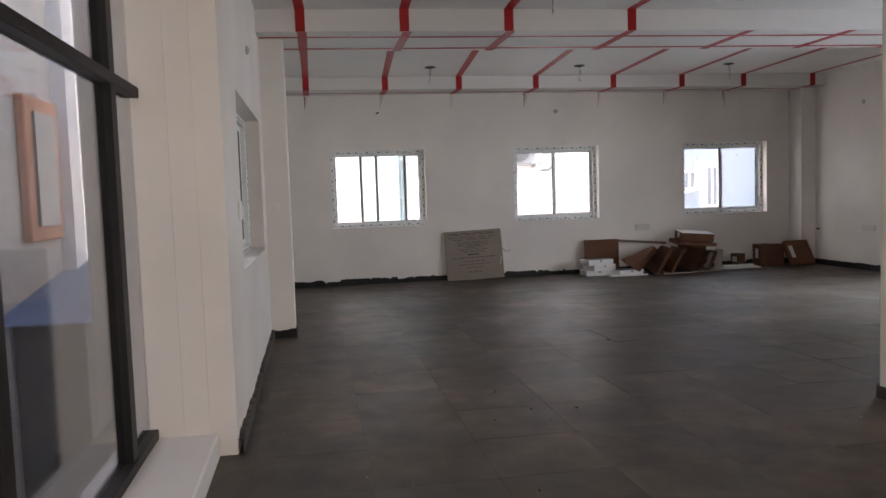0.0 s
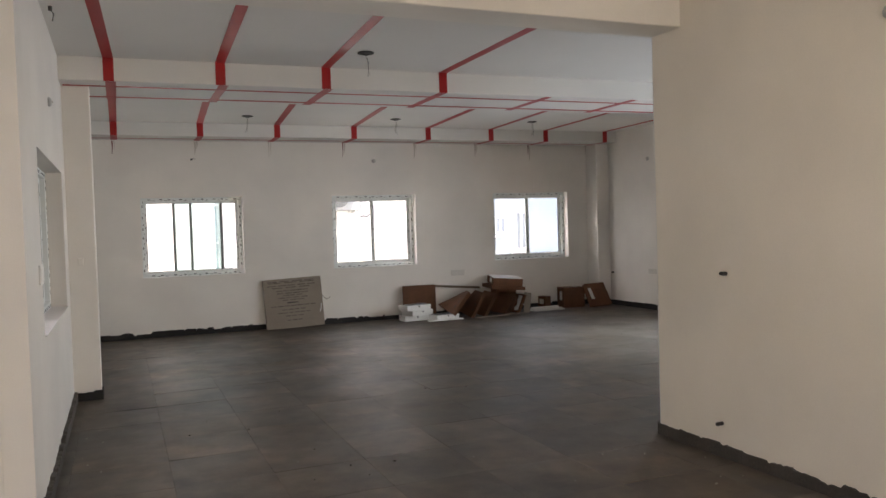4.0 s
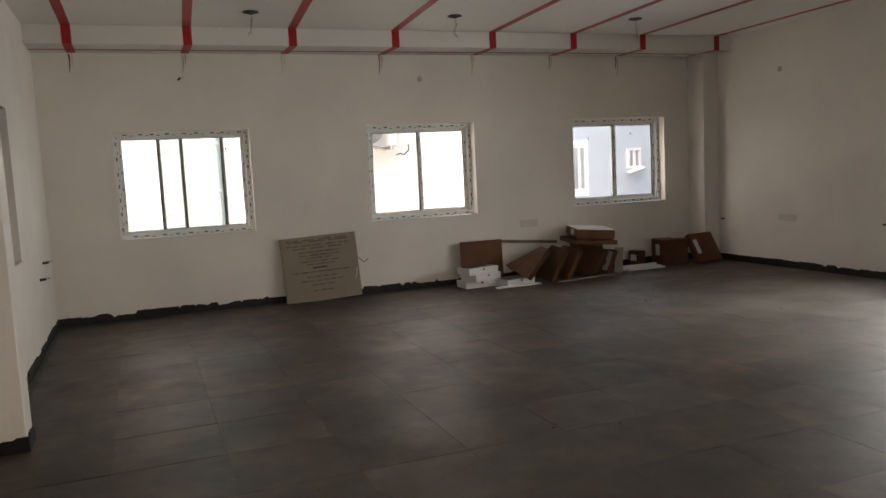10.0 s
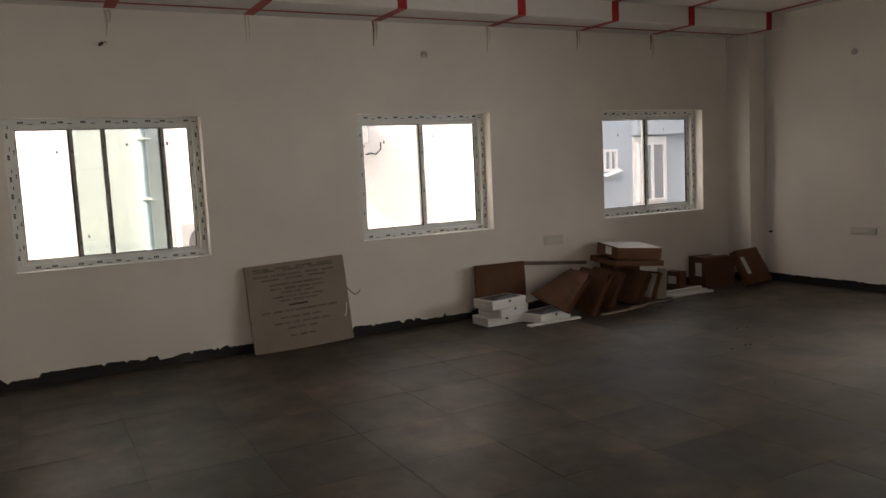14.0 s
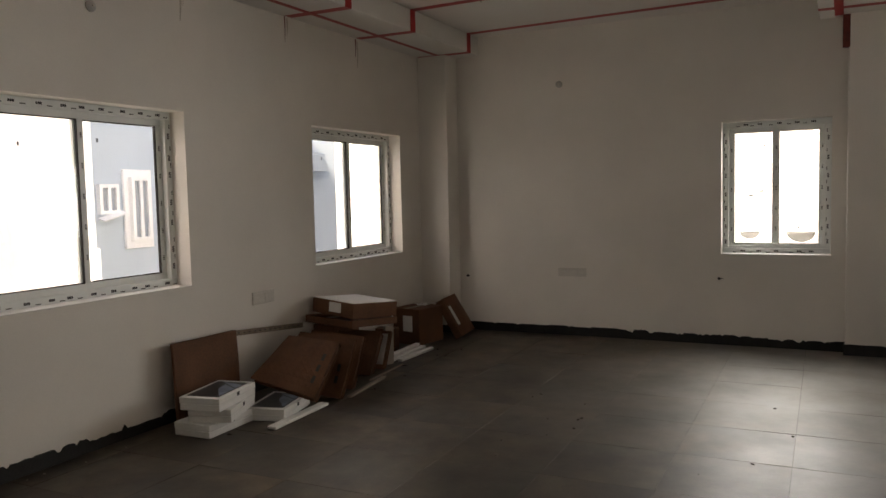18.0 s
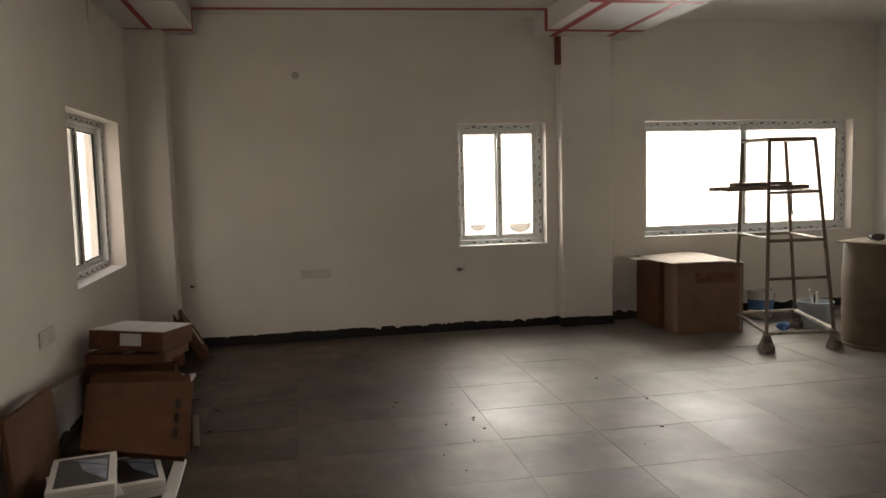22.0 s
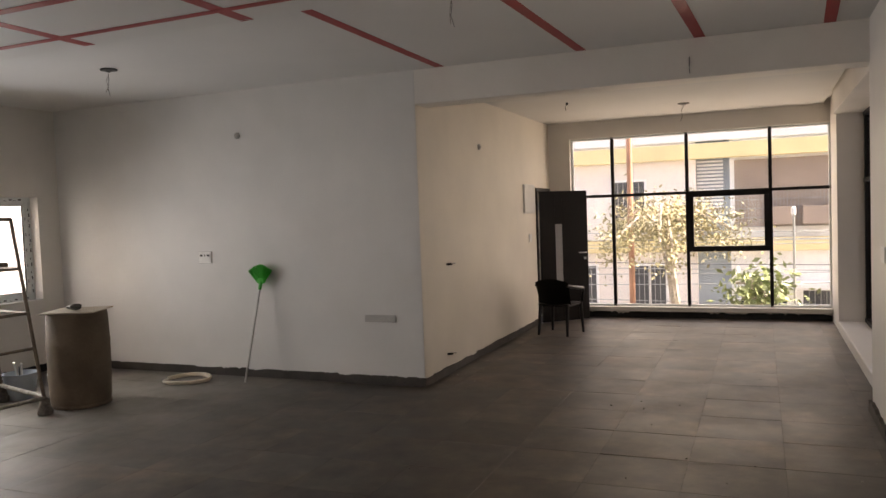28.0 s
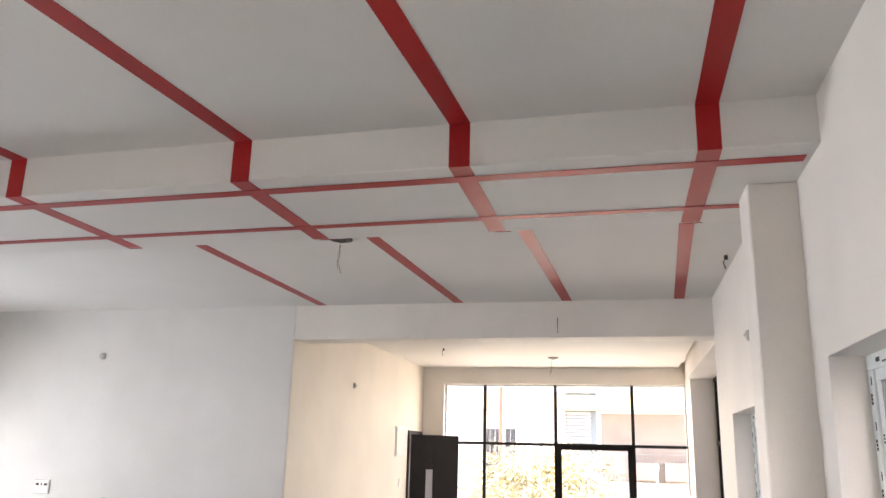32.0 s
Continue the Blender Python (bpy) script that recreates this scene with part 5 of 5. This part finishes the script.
# ---------------------------------------------------------------- litter on the floor
def litter(name, label, mat, areas, seed):
    """Many thin flakes lying on the floor, strewn over areas (x0, x1, y0, y1, how many, size)."""
    r = random.Random(seed)
    verts, fs = [], []
    for x0, x1, y0, y1, count, size in areas:
        for k in range(count):
            c = Vector((r.uniform(x0, x1), r.uniform(y0, y1), 0.0012))
            ln, wd, a, i, n = size * r.uniform(0.4, 1.2), size * r.uniform(0.12, 0.45), r.uniform(0, 6.28), len(verts), 7
            for z in (0.0, 0.0025):
                for j in range(n):
                    b = 2 * math.pi * j / n
                    q = Vector((math.cos(b) * ln * r.uniform(0.35, 0.6), math.sin(b) * wd * r.uniform(0.3, 0.6), z + (0.006 * r.random() if z else 0)))
                    verts.append(c + Matrix.Rotation(a, 3, "Z") @ q)
            fs.append(tuple(range(i + n, i + 2 * n)))
            fs += [(i + j, i + (j + 1) % n, i + n + (j + 1) % n, i + n + j) for j in range(n)]
    me = bpy.data.meshes.new(name)
    me.from_pydata([tuple(v) for v in verts], [], fs)
    me.materials.append(mat)
    return tagged(new(name, me), label, "litter", kind="stuff")


M_FLAKE = material("dry_dark_flake", (0.035, 0.026, 0.018), 0.8, stain=(20, 0.4))
M_CHIP = material("pale_plaster_chip", (0.33, 0.31, 0.28), 0.8, stain=(20, 0.2))
litter("floor_flakes", "dry dark flakes and crumbs strewn on the floor tiles", M_FLAKE, ((5.45, 5.85, 10.3, 10.7, 4, 0.042), (4.6, 6.6, 8.4, 11.0, 10, 0.024), (1.2, 2.2, 4.6, 5.6, 3, 0.03), (0.3, 3.4, 1.0, 7.5, 12, 0.018), (4.6, 8.2, 12.1, 12.5, 14, 0.03)), 41)
litter("plaster_chips", "small pale plaster chips and dried paint drops on the floor", M_CHIP, ((-0.2, 0.1, 1.5, 7.5, 12, 0.012), (3.4, 3.7, 1.2, 5.0, 18, 0.018), (0.2, 3.2, 1.2, 6.0, 9, 0.01), (0.0, 8.0, 12.7, 12.9, 30, 0.014), (8.3, 8.6, 8.8, 12.4, 14, 0.012)), 43)


# ---------------------------------------------------------------- outside: ground, street and neighbours
# ground colour is lightened to bounce sun onto the house opposite
M_ROAD = material("bounce_concrete_street", (0.26, 0.24, 0.21), 0.9, grain=(8, 0.2), stain=(0.4, 0.2))
M_OWHITE = material("white_facade", (0.90, 0.90, 0.89), 0.8, grain=(12, 0.03), stain=(0.5, 0.06))
M_OPINK = material("pinkish_facade", (0.88, 0.82, 0.77), 0.8, grain=(12, 0.03), stain=(0.5, 0.07))
M_OYEL = material("yellow_band_paint", (0.86, 0.73, 0.40), 0.7, stain=(1, 0.08))
M_OBLUE = material("grey_blue_facade", (0.40, 0.46, 0.51), 0.8, stain=(0.6, 0.06))
M_OTEAL = material("teal_box_paint", (0.22, 0.42, 0.46), 0.6, stain=(3, 0.1))
M_OPBLUE = material("pale_blue_facade", (0.50, 0.57, 0.63), 0.8, stain=(0.6, 0.06))
M_OBROWN = material("brown_blind", (0.42, 0.34, 0.28), 0.7, stain=(2, 0.12))
M_ODARK = material("dark_glass_and_eave_shade", (0.10, 0.105, 0.11), 0.2)
M_OBEIGE = material("beige_neighbour_wall", (0.55, 0.52, 0.48), 0.85, stain=(0.8, 0.1), bump=0.2)
M_OORANGE = material("orange_window_band", (0.50, 0.20, 0.10), 0.7, stain=(3, 0.1))
M_BLUE_ROOF = material("blue_roof_sheet", (0.10, 0.22, 0.48), 0.5, stain=(2, 0.15))
M_TRUNK = material("pale_bark", (0.48, 0.42, 0.33), 0.9, grain=(20, 0.25), stain=(4, 0.2), bump=0.6)
M_LEAF = material("yellow_green_leaves", (0.36, 0.32, 0.17), 0.6, grain=(9, 0.3), stain=(1.5, 0.3))
M_LEAF2 = material("light_green_leaves", (0.27, 0.31, 0.13), 0.55, grain=(9, 0.3), stain=(1.5, 0.25))
M_ORUST = material("rust_red_pole", (0.46, 0.24, 0.15), 0.7, stain=(3, 0.2))
M_GALV = material("galvanised_steel", (0.45, 0.45, 0.44), 0.45, 0.6, stain=(4, 0.12))
M_ACU = material("ac_casing", (0.40, 0.42, 0.43), 0.5, stain=(5, 0.08))
M_OCREAM = material("cream_facade", (0.56, 0.57, 0.57), 0.8, grain=(12, 0.03), stain=(0.5, 0.06))
M_OPALE = material("pale_window_glass", (0.34, 0.37, 0.40), 0.25)
GZ = -3.6
structure("ground", slab(-400, 400, -400, 400, GZ - 0.3, GZ), M_ROAD, "pale concrete street and yards, lightened to bounce sunlight", "ground")
structure("lower_storey", slab(XW - 0.7, XE2 + 0.3, YF - 0.25, YN + 0.25, GZ, -0.36), M_OUT, "plain rendered wall of the storey below", "wall")


def facade_window(name, parent, x0, x1, y, z0, z1, sign, grille=True, pane=None):
    """A window on a facade that faces sign * y."""
    w = part(name, slab(x0, x1, y, y + sign * 0.05, z0, z1, 0.01), pane or M_ODARK, parent)
    for a, b, c, d in ((x0 - 0.06, x1 + 0.06, z0 - 0.06, z0), (x0 - 0.06, x1 + 0.06, z1, z1 + 0.06), (x0 - 0.06, x0, z0, z1), (x1, x1 + 0.06, z0, z1), ((x0 + x1) / 2 - 0.03, (x0 + x1) / 2 + 0.03, z0, z1)):
        part("frame", slab(a, b, y, y + sign * 0.09, c, d), M_OWHITE, w)
    if grille:
        n = int((x1 - x0) / 0.14)
        for k in range(1, n):
            x = x0 + (x1 - x0) * k / n
            part("grille_bar", slab(x - 0.008, x + 0.008, y + sign * 0.10, y + sign * 0.116, z0, z1), M_GALV, w)
    return w


SY = -11.0
across = thing("house", "white and pink street house with yellow bands and louvres", "house", kind="structure")
part("wall", slab(2.32, 13.0, SY - 6, SY, GZ, 7.5), M_OPINK, across, "pinkish plaster wall")
part("wall", slab(-12.0, 1.42, SY - 6, SY, GZ, 7.5), M_OWHITE, across, "white plaster wall")
part("wall", slab(1.42, 2.32, SY - 6, SY - 0.25, GZ, 7.5), M_OBLUE, across, "grey-blue recessed strip")
for z0, z1, d in ((3.0, 3.42, 0.35), (0.40, 0.76, 0.30)):
    part("band", slab(-12.0, 13.0, SY, SY + d, z0, z1, 0.01), M_OYEL, across, "yellow painted ledge")
part("sign_band", slab(-8.0, 1.0, SY, SY + 0.5, -0.62, -0.45, 0.01), M_OWHITE, across)
part("parapet", slab(-12.0, 13.0, SY, SY + 0.10, 3.5, 5.2, 0.01), M_OWHITE, across)
for k in range(46):
    z = 1.5 + k * 0.1
    part("louvre", slab(1.6, 2.3, SY - 0.24, SY - 0.12, z, z + 0.055), M_OWHITE, across)
rec = part("balcony_opening", slab(-1.6, 1.30, SY, SY + 0.04, 1.05, 2.92), M_OBROWN, across, "brown shaded balcony opening")
for k in range(41):
    x = -1.58 + k * 0.07
    part("blind_slat", slab(x, x + 0.045, SY + 0.04, SY + 0.07, 2.15, 2.9), M_OBROWN, rec)
for k in range(32):
    x = -1.58 + k * 0.09
    part("grille_bar", slab(x, x + 0.012, SY + 0.06, SY + 0.075, 1.05, 2.15), M_GALV, rec)
for z in (1.05, 1.3, 1.55, 1.8, 2.05):
    part("grille_rail", slab(-1.6, 1.30, SY + 0.05, SY + 0.08, z, z + 0.02), M_GALV, rec)
for x0, z0 in ((-1.1, 1.1), (-0.2, 1.1)):
    part("air_unit", slab(x0, x0 + 0.7, SY + 0.09, SY + 0.34, z0, z0 + 0.5, 0.02), M_OBROWN, rec)
facade_window("window", across, 3.75, 4.65, SY, 0.95, 2.45, 1)
facade_window("window", across, 6.6, 7.7, SY, 0.95, 2.2, 1)
facade_window("window", across, 3.2, 4.1, SY, -1.2, 0.0, 1)
facade_window("window", across, 5.2, 6.4, SY, -1.4, 0.0, 1)
facade_window("window", across, -3.4, -0.4, SY, -1.5, -0.7, 1)
facade_window("shutter", across, 0.0, 1.4, SY, -3.4, -1.0, 1, False)
facade_window("window", across, 3.1, 4.6, SY, 3.9, 4.9, 1)

pole = thing("street_pole", "rust-red steel street pole with cables", "pole", pose(3.34, -5.6, GZ))
part("pole", rod((0, 0, 0), (0, 0, 8.4), 0.07, 0.06, 12), M_ORUST, pole, smooth=True)
lampost = thing("street_lamp", "slim grey street lamp with a small head", "street lamp", pose(-0.03, -6.4, GZ))
part("post", rod((0, 0, 0), (0, 0, 5.02), 0.034, 0.026, 10), M_GALV, lampost, smooth=True)
part("head", slab(-0.05, 0.05, -0.08, 0.08, 5.02, 5.22, 0.03), M_OWHITE, lampost)
rw = random.Random(31)
for k in range(18):
    z, y = rw.uniform(-0.9, 1.2), rw.uniform(-5.3, -7.2)
    sag, dz = rw.uniform(0.05, 0.35), rw.uniform(-0.5, 0.4)
    solid("overhead_cable", sweep([(-14 + 28 * j / 24, y, z + dz * j / 24 - sag * 4 * (j / 24) * (1 - j / 24)) for j in range(25)], 0.009, 5), M_ODARK if k % 4 == 0 else M_ACU, "thin overhead cable crossing the street", "cable", group="overhead cables")


def tree(x, y, label, trunk, limbs, leaves, mat, seed, leaf=1.0, reach=1.0):
    """A tapered bent trunk with limbs and a loose crown of small leaf blades."""
    r = random.Random(seed)
    root = thing("tree", label, "tree", pose(x, y, GZ), group="street trees")
    part("trunk", sweep(trunk, 0.11, 9), M_TRUNK, root, smooth=True)
    top = Vector(trunk[-1])
    verts, faces_ = [], []
    for k in range(limbs):
        a = 2 * math.pi * k / limbs + r.uniform(-0.3, 0.3)
        ln = r.uniform(0.9, 1.65) * reach
        mid = top + Vector((math.cos(a) * ln * 0.5, math.sin(a) * ln * 0.5, r.uniform(0.25, 0.6)))
        end = top + Vector((math.cos(a) * ln, math.sin(a) * ln, r.uniform(-0.4, 0.4)))
        part("limb", sweep([top, mid, end], 0.03, 6), M_TRUNK, root, smooth=True)
        for j in range(leaves):
            t = r.uniform(0.25, 1.15)
            p = (top.lerp(mid, t * 2) if t < 0.5 else mid.lerp(end, t * 2 - 1)) + Vector((r.gauss(0, 0.22), r.gauss(0, 0.22), r.gauss(-0.1, 0.26)))
            d = Vector((r.gauss(0, 1), r.gauss(0, 1), r.gauss(-0.6, 0.7))).normalized() * r.uniform(0.07, 0.14) * leaf
            s = d.cross(Vector((r.gauss(0, 1), r.gauss(0, 1), r.gauss(0, 1)))).normalized() * d.length * 0.22
            i = len(verts)
            verts += [p, p + d * 0.5 + s, p + d, p + d * 0.5 - s]
            faces_.append((i, i + 1, i + 2, i + 3))
    me = bpy.data.meshes.new("crown")
    me.from_pydata([tuple(v) for v in verts], [], faces_)
    me.materials.append(mat)
    c = new("crown", me)
    c.parent = root
    return root


tree(2.42, -6.0, "street tree with a pale trunk and drooping yellow-green leaves", [(0, 0, 0), (-0.05, 0, 1.5), (0.0, 0, 3.0), (0.16, 0, 4.2), (0.26, 0, 4.8)], 12, 420, M_LEAF, 3)
tree(0.72, -5.4, "small bright green street tree below the window", [(0, 0, 0), (0.03, 0, 1.8), (0, 0.02, 3.35)], 7, 110, M_LEAF2, 9, 1.8, 0.36)

# neighbours round the other sides
north = thing("house", "white neighbouring house with pipes close behind the windows", "house", kind="structure")
NY = 16.4
# carried up out of sight to shade the wing behind
part("wall", slab(-7, 7.05, NY, NY + 6, GZ, 11.5), M_OWHITE, north)
part("corner_block", slab(6.93, 7.05, NY - 0.06, NY, GZ, 0.98), M_OWHITE, north)
part("wing", slab(7.05, 20, NY + 3.2, NY + 8, GZ, 9.5), M_OPBLUE, north, "grey-blue wall set further back")
part("rain_pipe", rod((2.0, NY - 0.06, GZ), (2.0, NY - 0.06, 5.5), 0.045, None, 12), M_OPBLUE, north, smooth=True)
for z in (0.6, 1.35, 2.1):
    part("pipe_clip", slab(1.94, 2.10, NY - 0.12, NY, z, z + 0.03), M_OWHITE, north)
part("wall_cable", sweep([(5.236, NY - 0.03, 1.98), (5.231, NY - 0.03, 1.88), (5.15, NY - 0.03, 1.81), (5.074, NY - 0.03, 1.83), (5.0, NY - 0.03, 1.81)], 0.012, 6), M_ODARK, north, "short dark cable clipped to the wall")
for x in (9.94, 12.155):
    facade_window("window", north, x - 0.135, x + 0.135, NY + 3.2, 1.36, 1.73, -1, False, M_OPALE)
    bm = slab(-0.24, 0.24, -0.15, 0.0, -0.012, 0.012, 0.004)
    bm.transform(pose(x, NY + 3.14, 1.29, 18, -14, 0))
    part("awning", bm, M_OWHITE, north, "small tilted white awning board")
for x0, x1, z0, z1 in ((10.26, 10.86, 0.70, 2.04), (12.84, 13.85, 0.44, 2.04)):
    part("surround", slab(x0, x1, NY + 3.14, NY + 3.2, z0, z1, 0.01), M_OWHITE, north, "raised white surround")
    facade_window("window", north, x0 + 0.15, x1 - 0.17, NY + 3.14, z0 + 0.19, z1 - 0.19, -1, False, M_OPALE)
part("lintel", slab(12.84, 16.0, NY + 3.02, NY + 3.2, 2.08, 2.5, 0.01), M_OPBLUE, north, "grey-blue lintel band")


def ac_unit(x, y, z, rz):
    root = thing("air_conditioner", "grey outdoor air-conditioner unit on a wall bracket", "air conditioner", pose(x, y, z, 0, 0, rz), group="outdoor air conditioners")
    part("casing", slab(-0.40, 0.40, -0.30, 0, 0, 0.55, 0.02), M_ACU, root)
    bm = lathe([(0.21, 0), (0.22, 0.01), (0.22, 0.03), (0.05, 0.035)], 24)
    bm.transform(pose(-0.08, -0.30, 0.28, 90, 0, 0))
    part("fan_guard", bm, M_ODARK, root)
    for s in (-0.28, 0.28):
        part("bracket", slab(s - 0.02, s + 0.02, -0.36, 0, -0.05, 0), M_GALV, root)
    return root


ac_unit(2.72, NY, 0.50, 0)
ac_unit(4.55, NY, 1.95, 0)
EX = 12.2
east = thing("house", "pale neighbouring house close to the east windows", "house", kind="structure")
part("wall", slab(EX, EX + 6, -2, 16.6, GZ, 6.2), M_OCREAM, east)
part("meter_box", slab(EX - 0.10, EX, 10.29, 10.47, 1.12, 1.28, 0.01), M_OTEAL, east, "small teal meter box")
# narrow grey strips for faint tapered forms on this wall
for y, z in ((9.87, 1.40), (9.74, 1.45)):
    part("grey_strip", slab(EX - 0.03, EX, y - 0.03, y + 0.03, z, z + 0.40, 0.01), M_OPALE, east, "narrow grey strip on the wall")
west = thing("house", "beige neighbouring house with an orange-framed window", "house", kind="structure")
WX = -3.4
# unseen south part, added tall to keep the sun off the front glazing
part("wall", slab(WX - 6, WX, -4.2, 6.0, GZ, 9.6), M_OBEIGE, west)
part("lower_wing", slab(WX - 6, WX, 6.0, 13.2, GZ, 5.2), M_OBEIGE, west)
part("pilaster", slab(WX, WX + 0.2, 12.7, 13.2, GZ, 6.0), M_OWHITE, west)
part("rain_pipe", rod((-1.75, 8.35, GZ), (-1.75, 8.35, 6.0), 0.10, None, 14), M_OBEIGE, west, smooth=True)
part("window_band", slab(WX, WX + 0.12, 11.2, 12.5, 0.95, 2.85, 0.02), M_OORANGE, west, "orange painted surround")
part("window", slab(WX + 0.12, WX + 0.16, 11.45, 12.25, 1.15, 2.65), M_ODARK, west)
shed = thing("lean_to_shed", "low shed with a blue corrugated roof beside the house", "shed", kind="structure")
# solid dark wall paints in the shade under the eave
part("wall", slab(-3.38, -1.4, 10.2, 13.2, GZ, 0.02), M_ODARK, shed, "shed wall darkened as the shade under the eave")
for x in (-3.3, -2.4, -1.5):
    part("post", slab(x, x + 0.09, 10.05, 10.15, GZ, 0.05), M_OBEIGE, shed)
bm = bmesh.new()
cols = []
for k in range(97):
    x = -3.39 + k * 2.1 / 96
    z = 0.022 * math.sin(k * 1.57)
    cols.append([bm.verts.new((x, 9.95, 0.07 + z)), bm.verts.new((x, 13.2, 0.54 + z))])
for p, q in zip(cols, cols[1:]):
    bm.faces.new((p[0], p[1], q[1], q[0]))
bmesh.ops.solidify(bm, geom=list(bm.faces), thickness=0.006)
part("roof_sheet", bm, M_BLUE_ROOF, shed, "blue corrugated roof sheet")


# ---------------------------------------------------------------- floor tiles, one by one
floor = thing("floor", "dark grey stone floor tiles with a dull sheen", "floor", kind="structure")
rt = random.Random(21)
TS, J, TX, TY = 0.61, 0.0009, 4.77, 9.725


def tile_mesh(w, d):
    bm = slab(-w / 2, w / 2, -d / 2, d / 2, -0.012, 0.0)
    top = [e for e in bm.edges if all(v.co.z > -0.001 for v in e.verts)]
    bmesh.ops.bevel(bm, geom=top, offset=0.0006, segments=1, affect="EDGES")
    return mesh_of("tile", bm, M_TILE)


shared = {}
for x0, x1, y0, y1 in ((-0.305, TX - 2 * TS, YF, YN), (TX - 2 * TS, XP, YF, TY - 9 * TS), (TX - 2 * TS, XE2, TY - 9 * TS, YN)):
    i0, i1 = math.floor((x0 - TX) / TS), math.ceil((x1 - TX) / TS)
    k0, k1 = math.floor((y0 - TY) / TS), math.ceil((y1 - TY) / TS)
    for i in range(i0, i1):
        for k in range(k0, k1):
            a, b = max(x0, TX + i * TS), min(x1, TX + (i + 1) * TS)
            c, d = max(y0, TY + k * TS), min(y1, TY + (k + 1) * TS)
            w, h = round(b - a - 2 * J, 4), round(d - c - 2 * J, 4)
            if w < 0.02 or h < 0.02:
                continue
            if (w, h) not in shared:
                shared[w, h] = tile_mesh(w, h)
            ob = new("tile", shared[w, h])
            ob.matrix_world = pose((a + b) / 2, (c + d) / 2, rt.uniform(-0.0006, 0.0), rt.gauss(0, 0.095), rt.gauss(0, 0.095), 0)
            ob.parent = floor
